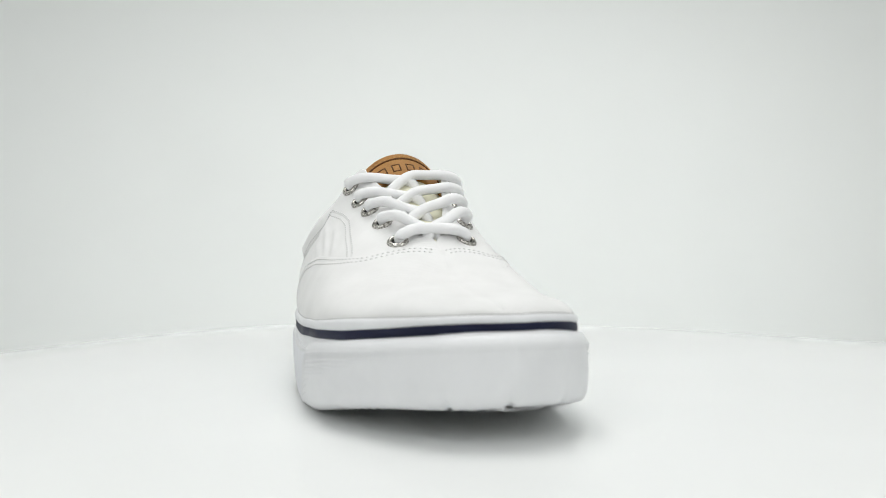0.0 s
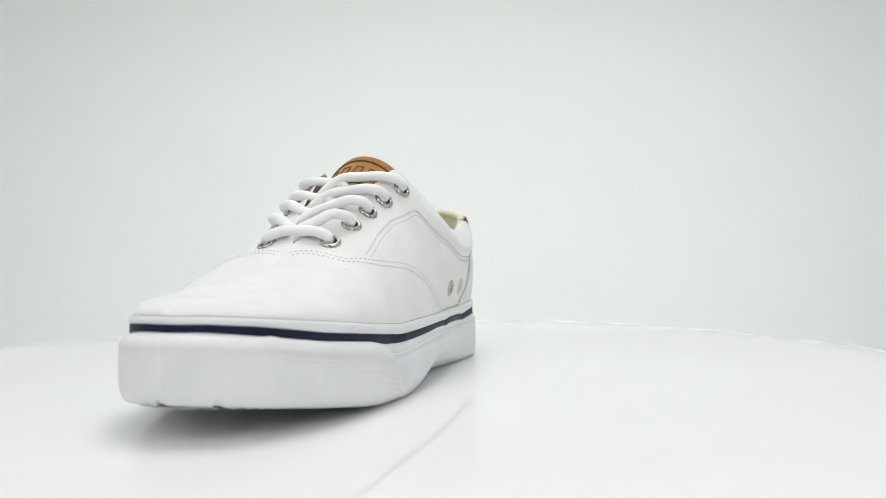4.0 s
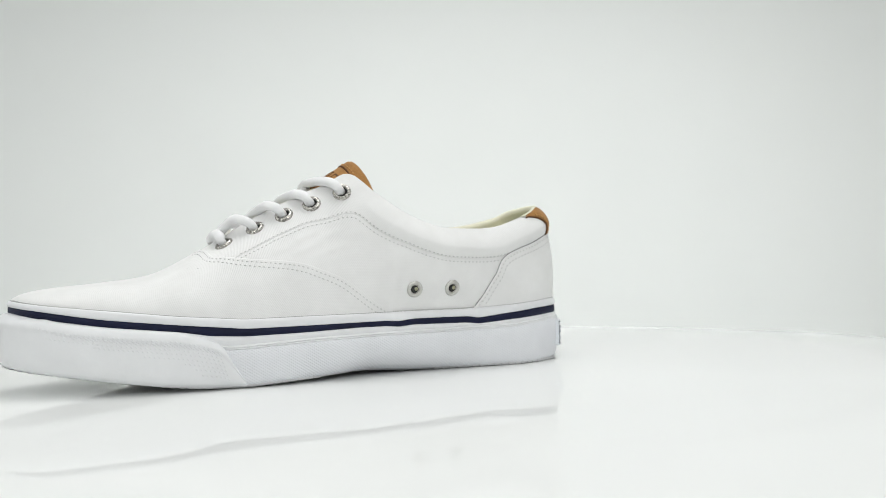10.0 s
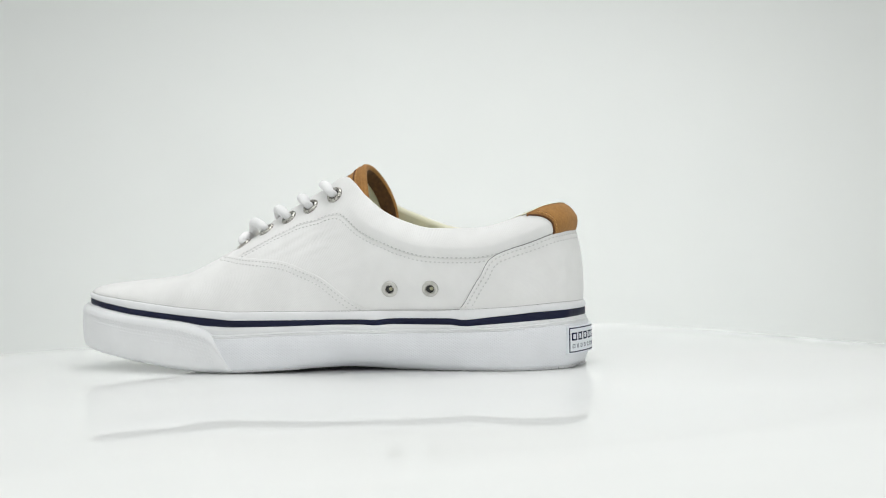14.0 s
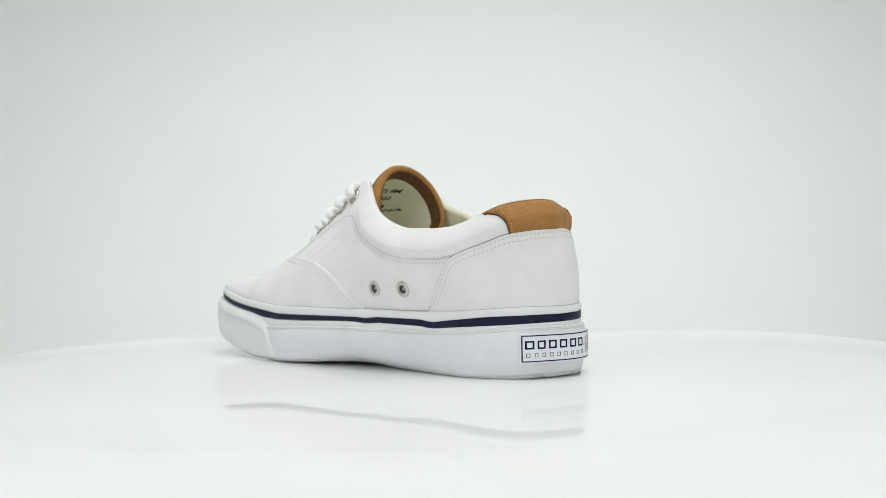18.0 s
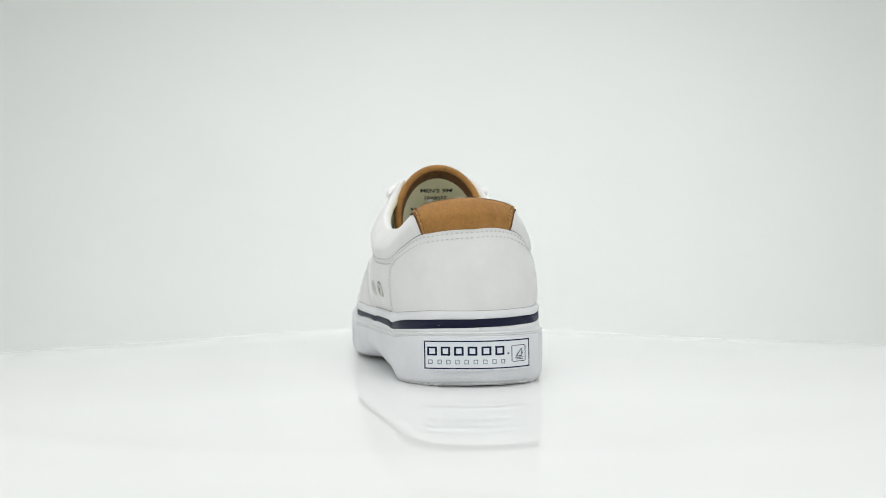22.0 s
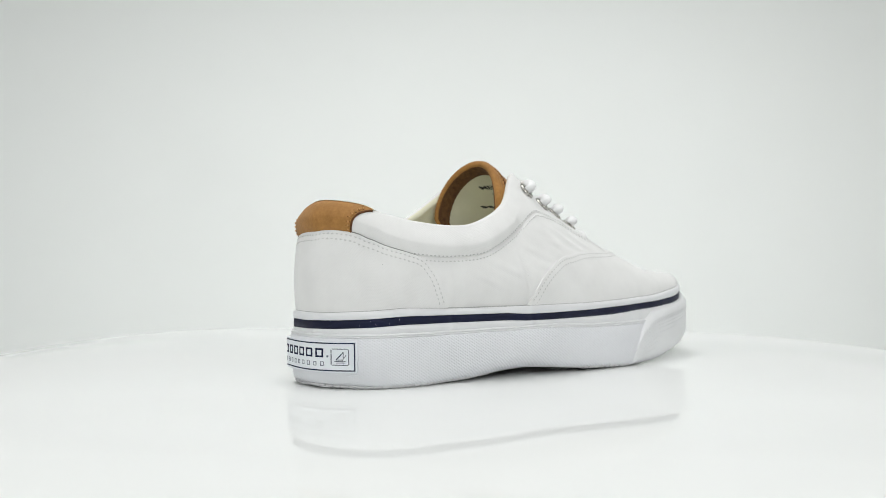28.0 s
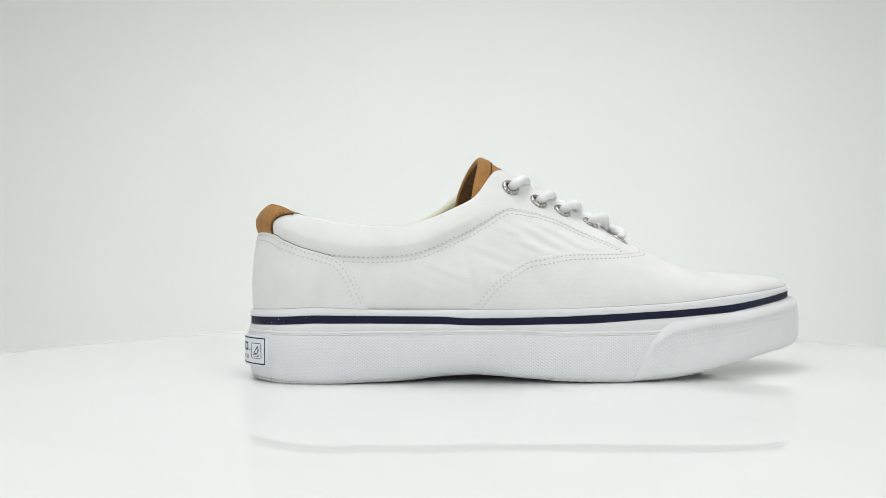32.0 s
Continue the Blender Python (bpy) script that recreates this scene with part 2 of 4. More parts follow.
RIM = spline(OUTLINE, 520, closed=True)
soft = np.exp(-np.linspace(-2.2, 2.2, 25) ** 2 / 2)
even = sum(w * np.roll(RIM, k, 0) for w, k in zip(soft / soft.sum(), range(-12, 13)))
toe_share = np.clip((RIM[:, 0] - 185) / 25, 0, 1)[:, None]
RIM = RIM * (1 - toe_share) + even * toe_share
TAN = unit(np.roll(RIM, -1, 0) - np.roll(RIM, 1, 0))
NOR = np.stack([TAN[:, 1], -TAN[:, 0]], 1)
if np.sum((RIM - RIM.mean(0)) * NOR) < 0:
    NOR = -NOR
RIM = RIM + NOR * toe_share * 0.4
AXIS_Y = np.interp(RIM[:, 0], [-102, -30, 60, 240], [-27, -24, -20, -16])
INNER = RIM[:, 1] > AXIS_Y


def level(inner, outer):
    """A height along the rim, from (x, z) keys on the inner and the outer side."""
    zi = np.interp(RIM[:, 0], *zip(*inner))
    zo = np.interp(RIM[:, 0], *zip(*outer))
    z = np.where(INNER, zi, zo)
    k = np.ones(5) / 5
    return np.convolve(np.concatenate([z[-2:], z, z[:2]]), k, "valid")


BOTTOM = level([(-102, 1.1), (-90, 0.35), (-57, 0.4), (-21, 0.6), (0, 0.7), (10, 1.2), (20, 1.8), (30, 2.6), (42, 3.1), (60, 2.8), (75, 2.1), (110, 0.7), (130, 1.2), (152, 3.0), (186, 7.6), (200, 9.6), (226, 13.1), (240, 14.7)],
               [(-102, 1.1), (-88, 0.35), (-52, 0.4), (-21, 1.6), (8, 4.0), (23, 4.6), (39, 3.8), (70, 1.5), (102, 0.6), (128, 1.5), (153, 4.3), (173, 7.6), (195, 10.6), (212, 12.2), (224, 13.2), (240, 14.7)])
RIDGE = level([(-102, 28.6), (-91, 28.4), (-57, 25.2), (-24, 24.6), (8, 24.6), (41, 24.4), (75, 23.6), (116, 21.6), (150, 24), (240, 34)],
              [(-102, 28.4), (-94, 28.2), (-36, 27.8), (39, 28.0), (70, 26.2), (123, 26.0), (160, 28), (240, 34)])
STRIPE_LOW = level([(-102, 32.6), (-97, 32.3), (-57, 29.7), (-34, 27.9), (-29, 29.1), (9, 30.0), (19, 29.0), (25, 29.9), (42, 30), (76, 29), (110, 28.5), (128, 29.4), (145, 32.4), (184, 36.3), (219, 41.4), (236, 44.0)],
                   [(-102, 32.8), (-67, 34.4), (-36, 34), (3, 33.5), (17, 32.6), (40, 32.4), (87, 32.6), (120, 34.3), (137, 34.9), (174, 36.8), (221, 41.8), (236, 44.0)])
STRIPE_TOP = level([(-102, 37.0), (-97, 37), (-77, 36), (-51, 33.5), (-34, 31.6), (-29, 33.0), (-17, 33.2), (9, 33.5), (19, 32.3), (25, 33.0), (42, 33), (76, 32.8), (110, 32.7), (145, 36.1), (184, 40.1), (219, 45.4), (236, 47.3)],
                   [(-102, 37.3), (-66, 38.9), (-36, 38.2), (3, 37.6), (17, 36.5), (40, 36.4), (71, 36.7), (103, 37.8), (137, 39), (174, 41), (203, 43.8), (221, 46.0), (236, 47.3)])
FOX_TOP = level([(-102, 41.2), (-94, 41.4), (-57, 38.8), (-24, 37.6), (9, 38), (42, 37.9), (76, 38), (110, 37.8), (145, 40.7), (180, 44.6), (211, 47.8), (236, 50.4)],
                [(-102, 41.3), (-66, 43.1), (-36, 41.7), (9, 41.2), (40, 41), (71, 40.8), (103, 41.7), (137, 43), (175, 46.2), (215, 48.8), (236, 50.4)])


ALONG = np.concatenate([[0], np.cumsum(np.linalg.norm(np.diff(RIM, axis=0), axis=1))])


def rim_uv(pts, keep=None):
    """Cloth coordinates round the rim: length along it and height."""
    u = ALONG if keep is None else ALONG[keep]
    return np.stack([np.broadcast_to(u[:, None], pts.shape[:2]), pts[..., 2]], -1)


def rim_band(rows, keep=None):
    """Points round the rim: rows of (offset, height array)."""
    pts = np.stack([np.concatenate([RIM + NOR * (o if np.isscalar(o) else o[:, None]), z[:, None]], 1) for o, z in rows], 1)
    return pts if keep is None else pts[keep]


shoe = new("sneaker")
tagged(shoe, "white canvas lace-up sneaker with tan leather trim and navy stripe", "shoe")

toe_in = np.clip((RIM[:, 0] - 105) / 15, 0, 1) * 1.6
BODY = -toe_in
BAND = np.minimum(BODY - 2.0, -2.0) - np.clip((RIM[:, 0] - 215) / 25, 0, 1) * 0.8


# how far the lower edge draws in under the waist, on the inner and the outer side
TUCK = level([(-102, 0), (-62, 0.3), (-40, 2.4), (-20, 6.5), (0, 11.5), (20, 15.5), (34, 15), (45, 10.5), (55, 6.5), (70, 3), (90, 1), (110, 0)],
             [(-102, 0), (-60, 0.5), (-40, 2.0), (-20, 4.0), (0, 8.0), (20, 9.0), (33, 5.5), (45, 2.2), (60, 0.6), (80, 0)])
HEEL_IN = 1.6 * np.clip((-70 - RIM[:, 0]) / 20, 0, 1)
# the band sinks a little where the panels under it end
for seam_x in (-35.0, 21.0):
    BAND = BAND - 0.55 * np.exp(-((RIM[:, 0] - seam_x) / 1.8) ** 2)


def build_sole():
    mid = (BOTTOM + RIDGE) / 2
    wall = [(4.2, 1.5, 1.0), (1.5, 1.3, 1.0), (0.9, 1.7, 0.97), (0.4, 3.0, 0.78), (0.2, 5.0, 0.52)]
    side = rim_band([(BODY - a - (0.88 * TUCK + HEEL_IN) * w, BOTTOM + z) for a, z, w in wall] + [ (BODY - 0.26 * TUCK - 0.42 * HEEL_IN, BOTTOM + 8.5), (BODY + 0.1 - 0.06 * TUCK, mid + 2.0), (BODY, RIDGE - 1.0), (BODY - 0.5, RIDGE - 0.2), (BODY - 1.3, RIDGE)])
    sheet("foxing", side, RUBBER_GRID, shoe, "white rubber side wall with a fine diamond grid", wrap_u=True, uv=rim_uv(side))
    # raised lip over the side wall, then the smooth upper band
    lip = rim_band([(BODY - 1.3, RIDGE - 0.3), (BODY - 0.3, RIDGE), (BODY - 0.3, RIDGE + 0.5), (BODY - 0.9, RIDGE + 0.75), (BODY - 0.4, RIDGE + 1.0), (BODY - 0.4, RIDGE + 1.5), (BODY - 1.3, RIDGE + 1.9), (BODY - 2.0, RIDGE + 2.0)])
    sheet("piping", lip, RUBBER, shoe, "thin raised rubber line", wrap_u=True)
    o = BAND
    band = rim_band([(o, RIDGE + 1.2), (o + 0.25, (RIDGE + 1.2 + STRIPE_LOW) / 2), (o + 0.2, STRIPE_LOW - 0.3), (o - 0.3, STRIPE_LOW + 0.1), (o - 0.4, STRIPE_TOP - 0.2), (o + 0.1, STRIPE_TOP + 0.15), (o + 0.45, STRIPE_TOP + 0.9), (o + 0.4, FOX_TOP - 1.5), (o, FOX_TOP - 0.5), (o - 0.9, FOX_TOP), (o - 2.1, FOX_TOP - 0.3), (o - 3.4, FOX_TOP - 1.6)])
    sheet("upper_foxing", band, RUBBER, shoe, "smooth white rubber band", wrap_u=True)
    s = o
    stripe = rim_band([(s - 0.5, STRIPE_LOW - 0.05), (s + 0.15, STRIPE_LOW + 0.1), (s + 0.15, (STRIPE_LOW + STRIPE_TOP) / 2), (s + 0.05, STRIPE_TOP - 0.1), (s - 0.6, STRIPE_TOP + 0.05)])
    sheet("stripe", stripe, NAVY, shoe, "navy blue rubber stripe round the sole", wrap_u=True)
    # grey strip in place of the shadow line over the band
    shade_row = rim_band([(o - 1.2, FOX_TOP - 0.15), (o - 0.95, FOX_TOP + 0.1), (o - 1.05, FOX_TOP + 0.3), (o - 2.6, FOX_TOP + 0.6)])
    sheet("band_shade_line", shade_row, BAND_SHADE, shoe, "thin grey line for the shade between band and cloth", wrap_u=True)


build_sole()


def build_dots(pts, bumper):
    """Rows of tiny raised dots under the bumper's upper edge and at its slanted ends."""
    n_u, n_r = pts.shape[:2]
    spots = []
    x = pts[:, 6, 0]
    half = int(np.argmax(x))
    for ends in (np.arange(0, half), np.arange(n_u - 1, half, -1)):
        d = np.concatenate([[0], np.cumsum(np.linalg.norm(np.diff(pts[ends, 6], axis=0), axis=1))])
        for row, first, last in ((10.0, 20, 120), (9.3, 19, 112), (8.7, 18, 104), (8.1, 17, 96), (7.3, 17, 112), (6.7, 16, 84), (6.1, 15, 58), (5.5, 14, 37), (4.9, 13, 33), (4.3, 12, 28)):
            for k, q in enumerate(np.arange(first, last, 2.5)):
                i = float(np.interp(q + (1.25 if int(row * 10) % 2 else 0), d, np.arange(len(ends))))
                a, b = ends[int(i)], ends[min(int(i) + 1, len(ends) - 1)]
                j = int(row)
                p = (pts[a, j] * (1 - i % 1) + pts[b, j] * (i % 1)) * (1 - row % 1) + (pts[a, j + 1] * (1 - i % 1) + pts[b, j + 1] * (i % 1)) * (row % 1)
                t, w = unit(pts[b, j] - pts[a, j] + 1e-6), unit(pts[a, j + 1] - pts[a, j])
                nn = np.cross(t, w)
                out = np.array([p[0] - 150, p[1] + 20, 0.0])
                spots.append((p, t, w, nn if nn @ out > 0 else -nn))
    verts, faces = [], []
    for p, t, w, nn in spots:
        k = len(verts)
        verts += [p - t * 0.95 - nn * 0.1, p - w * 0.8 - nn * 0.1, p + t * 0.95 - nn * 0.1, p + w * 0.8 - nn * 0.1, p + nn * 0.7]
        faces += [(k, k + 1, k + 4), (k + 1, k + 2, k + 4), (k + 2, k + 3, k + 4), (k + 3, k, k + 4)]
    tagged(part("dot_texture", verts, faces, RUBBER, bumper, "rows of tiny moulded dots"), kind="stuff")


NOTCHES = (-40.5, -17.0, 7.0)


def build_bumper():
    """Thicker rubber toe wrap with slanted ends and a wavy upper edge."""
    keep = np.where(RIM[:, 0] > 108)[0]
    x = RIM[:, 0]
    # the start of the wrap leans forward with height
    top_z = np.where(INNER, np.interp(x, [118, 124, 132, 145, 184, 219, 240], [20, 25.5, 29.0, 32.4, 36.2, 41.0, 44.0]),
                     np.interp(x, [118, 124, 134, 153, 173, 221, 240], [20, 26, 33.0, 35.2, 36.7, 41.5, 44.0]))
    top_z = top_z + 0.8 * np.exp(-((x - 215) / 5.0) ** 2) * INNER
    low_z = BOTTOM + 0.6
    # gaps of the tread bite into the lower edge at the tip
    for y in NOTCHES:
        low_z = low_z + 2.0 * np.exp(-((RIM[:, 1] - y) / 1.25) ** 4) * (x > 195)
    base = (x - 108) / 16
    top_z = np.minimum(top_z, low_z + np.clip(base, 0.0, 2) * 26)
    top_z = np.maximum(top_z, low_z + 0.4)
    edge = np.clip((x - 108) / 3, 0, 1)
    h = top_z - low_z
    one = np.ones_like(x)
    # rounded lower edge, upright face, then a soft shoulder up to the stripe
    prof = [(-6.7, 0.0), (-3.7, 0.008), (-2.1, 0.04), (-1.1, 0.10), (-0.35, 0.20), (0.0, 0.38), (0.0, 0.52), (-0.15, 0.66), (-0.4, 0.74), (-0.35, 0.77)]
    rows = [((o - 1.7 * (1 - edge)) * one, low_z + k * h - (0.4 if k == 0.0 else 0.0)) for o, k in prof]
    inset = -(BAND + 0.1)
    for a in np.linspace(0.15, 1.0, 6):
        rows.append((-inset * a ** 1.7 - 1.2 * (1 - edge) * (1 - a), low_z + (0.77 + 0.23 * math.sin(a * math.pi / 2)) * h))
    rows.append((-inset - 3.0, top_z - 0.3))
    keep = keep[RIM[keep, 0] > 0]
    grow = np.clip((x - 112) / 12, 0, 1) * (np.where(INNER, 0.5, 0.5) + np.where(INNER, 0.4, 1.0) * np.clip((x - 170) / 60, 0, 1) + 0.7 * np.clip((x - 222) / 18, 0, 1))
    share = np.linspace(1, 1, len(rows))
    share[-6:] = np.linspace(0.9, 0, 6)
    pts = rim_band([(o + grow * g, z) for (o, z), g in zip(rows, share)], keep)
    bumper = sheet("toe_bumper", pts, RUBBER, shoe, "thick white rubber toe bumper", uv=rim_uv(pts, keep))
    build_dots(pts, bumper)


build_bumper()


def build_outsole():
    """Underside with wavy cut grooves, seen at the toe and in the gloss of the plate."""
    nx, ny = 330, 26
    xs = np.linspace(-100, 238, nx)
    top = [RIM[INNER][np.argsort(RIM[INNER, 0])], RIM[~INNER][np.argsort(RIM[~INNER, 0])]]
    zb = [BOTTOM[INNER][np.argsort(RIM[INNER, 0])], BOTTOM[~INNER][np.argsort(RIM[~INNER, 0])]]
    tuck = [TUCK[INNER][np.argsort(RIM[INNER, 0])], TUCK[~INNER][np.argsort(RIM[~INNER, 0])]]
    yi = np.interp(xs, top[0][:, 0], top[0][:, 1]) - np.where(xs > 150, 7.5, 4.0) - np.interp(xs, top[0][:, 0], tuck[0])
    yo = np.interp(xs, top[1][:, 0], top[1][:, 1]) + np.where(xs > 150, 7.5, 4.0) + np.interp(xs, top[1][:, 0], tuck[1])
    zi, zo = np.interp(xs, top[0][:, 0], zb[0]), np.interp(xs, top[1][:, 0], zb[1])
    v = np.linspace(0, 1, ny)
    y = yi[:, None] * (1 - v) + yo[:, None] * v
    z = zi[:, None] * (1 - v) + zo[:, None] * v
    groove = 0.5 + 0.5 * np.sin((xs[:, None] + 1.6 * np.sin(v[None] * 62)) * 2 * math.pi / 5.2)
    z = z + 0.15 + 1.3 * np.maximum(groove - 0.45, 0)
    arch = np.exp(-((xs - 25) / 32.0) ** 2)[:, None] * np.sin(v * math.pi) ** 0.7
    z = z + 5 * arch
    pts = np.stack([np.broadcast_to(xs[:, None], y.shape), y, z], 2)
    sheet("outsole", pts, TREAD, shoe, "grooved rubber outsole lifting at the toe", flip=True)
    foot = BODY - TUCK - 0.5 * HEEL_IN - 7 * np.clip((RIM[:, 0] - 140) / 20, 0, 1)
    edge = rim_band([(foot - 4.5, BOTTOM + 0.1), (foot - 2.7, BOTTOM + 0.15), (foot - 2.2, BOTTOM + 0.7), (foot - 1.9, BOTTOM + 1.9)])
    sheet("outsole_edge", edge, TREAD, shoe, "pale grey rubber edge of the outsole", wrap_u=True)
    # small tread lugs show as notches along the lower edge
    verts, faces = [], []
    for q in np.arange(0, ALONG[-1], 4.7):
        i = np.interp(q, ALONG, np.arange(len(RIM)))
        j = int(round(i)) % len(RIM)
        here = [np.interp(i, np.arange(len(RIM)), col) for col in (RIM[:, 0], RIM[:, 1], BODY - TUCK - 0.4 * HEEL_IN, BOTTOM)]
        x = here[0]
        if not (x < -8 or 66 < x < 190):
            continue
        t, nn = np.array([*TAN[j], 0.0]), np.array([*NOR[j], 0.0])
        c = np.array([here[0], here[1], here[3]]) + nn * (here[2] - 1.6)
        c[2] += 0.55 * min(max((x - 140) / 20, 0.0), 1.0)
        side = 1.0 if INNER[j] else -1.0
        k = len(verts)
        # a leaning lug with a chamfered outer foot
        for zz, lean, out in ((0.0, -0.5, -0.5), (0.6, -0.2, 0.1), (1.5, 0.4, 0.3)):
            for a, b in ((-2.0, -4.0), (2.0, -4.0), (1.85, out), (-1.85, out)):
                verts.append(c + t * (a + lean * side) + nn * b + np.array([0, 0, zz]))
        faces += [tuple(k + q for q in f) for f in ((3, 2, 1, 0), (8, 9, 10, 11))]
        for r in (0, 4):
            faces += [(k + r + m, k + r + (m + 1) % 4, k + r + 4 + (m + 1) % 4, k + r + 4 + m) for m in range(4)]
    tagged(part("tread_edge", verts, faces, TREAD, shoe, "row of small rubber tread lugs", smooth=False), kind="stuff")


build_outsole()

# ---- the upper: one surface a side, from the sole's edge to the collar, lacing edge and vamp ridge ----
# keys: x at the sole, top point, then how far the cloth bellies out low and high, and its two handle heights
KEYS_IN = [(-98, -87, -23, 98.2, 2.4, .42, 7.6, .09), (-91, -80, -3.5, 96.2, 2.6, .42, 9.4, .13), (-67, -68, 5, 91.3, 4, .4, 8, .3), (-45, -48, 11, 84.6, 5, .4, 9.5, .34),
           (-24, -25, 15, 83.9, 7, .4, 11.5, .34), (0, -6, 17.5, 86.2, 7, .4, 12, .34), (20, 14, 17.5, 95.0, 5, .4, 12, .32), (35, 28, 13.2, 105.8, 3, .4, 11, .26),
           (50, 42, 6.5, 119.3, 1, .4, 11, .18), (70, 58, 2.5, 113.8, 0, .4, 12, .16), (95, 85, -4, 101.7, 0, .45, 14, .14), (118, 105, -9, 91, 0, .5, 16, .12),
           (131, 117, -13, 83.2, 0, .55, 17, .11), (140, 124, -17, 79, 0, .55, 18, .08), (160, 150, -18, 63.7, 0, .6, 22, 0), (185, 180, -19, 57.8, 0, .7, 24, 0),
           (205, 203, -19, 55.7, 0, .9, 20, 0), (220, 219, -18, 54.0, 0, .9, 11, 0), (228, 226.5, -17, 52.4, 0, .9, 5, 0), (232.5, 230.5, -16.5, 50.7, 0, .5, 1, 0)]
KEYS_OUT = [(-98, -87, -23, 98.2, 2.4, .42, 7.6, .09), (-92, -80, -41, 96.2, 2.6, .42, 7.6, .13), (-72, -70, -49, 91.6, 3, .4, 6.5, .3), (-50, -50, -54, 87.0, 4, .4, 7, .34),
            (-25, -25, -58.5, 84.8, 5, .4, 7.5, .34), (0, -6, -59, 87.2, 5, .4, 8.5, .34), (20, 14, -56.5, 95.0, 4, .4, 9, .32), (35, 28, -50.5, 102.6, 3, .4, 10, .26),
            (50, 42, -42, 119.0, 1, .4, 11, .18), (70, 58, -37.5, 113.8, 0, .4, 12, .16), (95, 85, -31, 101.7, 0, .45, 14, .14), (118, 105, -26, 91, 0, .5, 16, .12),
            (131, 117, -22, 83.2, 0, .55, 17, .11), (140, 124, -18, 79, 0, .55, 18, .08), (160, 150, -18, 63.7, 0, .6, 24, 0), (185, 180, -19, 57.8, 0, .7, 26, 0),
            (205, 203, -19, 55.7, 0, .9, 22, 0), (220, 219, -18, 54.0, 0, .9, 12, 0), (228, 226.5, -17, 52.4, 0, .9, 5, 0), (232.5, 230.5, -16.5, 50.7, 0, .5, 1, 0)]


class Side:
    """One side of the upper as a surface of u (heel 0 to toe 1) and v (sole 0 to top 1)."""

    def __init__(self, inner):
        heel, toe = int(np.argmin(RIM[:, 0])), int(np.argmax(RIM[:, 0]))
        n = len(RIM)
        step = 1 if (INNER[(heel + 40) % n] == inner) else -1
        idx = [heel]
        while idx[-1] != toe:
            idx.append((idx[-1] + step) % n)
        idx = np.array(idx)
        self.inner = inner
        self.f = np.concatenate([RIM[idx] + NOR[idx] * (BAND[idx] - 2.3)[:, None], FOX_TOP[idx][:, None] - 0.4], 1)
        self.n = NOR[idx]
        d = np.concatenate([[0], np.cumsum(np.linalg.norm(np.diff(self.f[:, :2], axis=0), axis=1))])
        self.u = d / d[-1]
        keys = np.array(KEYS_IN if inner else KEYS_OUT)
        ku = np.interp(keys[:, 0], np.maximum.accumulate(self.f[:, 0]) + np.arange(len(idx)) * 1e-6, self.u)
        ku[0], ku[-1] = 0.0, 1.0
        self.c = self.smooth(ku, keys[:, 1:])
        # grid for looking up places
        self.gu, self.gv = np.meshgrid(np.linspace(0, 1, 500), np.linspace(0, 1, 120), indexing="ij")
        self.g = self.at(self.gu, self.gv)

    def smooth(self, ku, vals):
        """Monotone-safe smooth interpolation of the key columns at every rim point."""
        h = np.diff(ku)
        out = []
        for c in range(vals.shape[1]):
            y = vals[:, c]
            s = np.diff(y) / h
            m = np.concatenate([[s[0] if c == 1 else 0.0], (s[:-1] * h[1:] + s[1:] * h[:-1]) / (h[:-1] + h[1:]), [s[-1]]])
            i = np.clip(np.searchsorted(ku, self.u, "right") - 1, 0, len(h) - 1)
            q = (self.u - ku[i]) / h[i]
            out.append((2 * q ** 3 - 3 * q ** 2 + 1) * y[i] + (q ** 3 - 2 * q ** 2 + q) * h[i] * m[i] + (-2 * q ** 3 + 3 * q ** 2) * y[i + 1] + (q ** 3 - q ** 2) * h[i] * m[i + 1])
        return np.stack(out, 1)

    def col(self, table, u):
        return np.stack([np.interp(u, self.u, table[:, c]) for c in range(table.shape[1])], -1)

    def at(self, u, v, off=0.0):
        u, v = np.broadcast_arrays(np.asarray(u, float), np.asarray(v, float))
        p = self.raw(u, v)
        if np.any(np.asarray(off) != 0):
            p = p + self.normal(u, v) * np.broadcast_to(off, u.shape)[..., None]
        return p

    def raw(self, u, v):
        f, c, n2 = self.col(self.f, u), self.col(self.c, u), unit(self.col(self.n, u))
        n3 = np.concatenate([n2, np.zeros_like(n2[..., :1])], -1)
        t = c[..., :3]
        h = (t[..., 2] - f[..., 2])[..., None]
        z = np.array([0, 0, 1.0])
        p1 = f + n3 * c[..., 3:4] + z * c[..., 4:5] * h
        p2 = t + n3 * c[..., 5:6] - z * c[..., 6:7] * h
        w = np.asarray(v)[..., None]
        return (1 - w) ** 3 * f + 3 * (1 - w) ** 2 * w * p1 + 3 * (1 - w) * w * w * p2 + w ** 3 * t

    def normal(self, u, v):
        e = 0.004
        u0, u1 = np.clip(u - e, 0, 1), np.clip(u + e, 0, 1)
        v0, v1 = np.clip(v - e, 0, 1), np.clip(v + e, 0, 1)
        k = unit(np.cross(self.raw(u1, v) - self.raw(u0, v), self.raw(u, v1) - self.raw(u, v0)))
        k = k if self.inner is False else -k
        even = np.stack([np.ones_like(u), np.clip(np.asarray(u) / 0.03, 0, 1), np.ones_like(u)], -1)
        return unit(k * even)

    def find(self, x, z):
        """(u, v) of the place with that x and z."""
        d = (self.g[..., 0] - x) ** 2 + (self.g[..., 2] - z) ** 2
        i = np.unravel_index(np.argmin(d), d.shape)
        return self.gu[i], self.gv[i]

    def line(self, places):
        """v as a function of u through places (x, z), as sampled keys."""
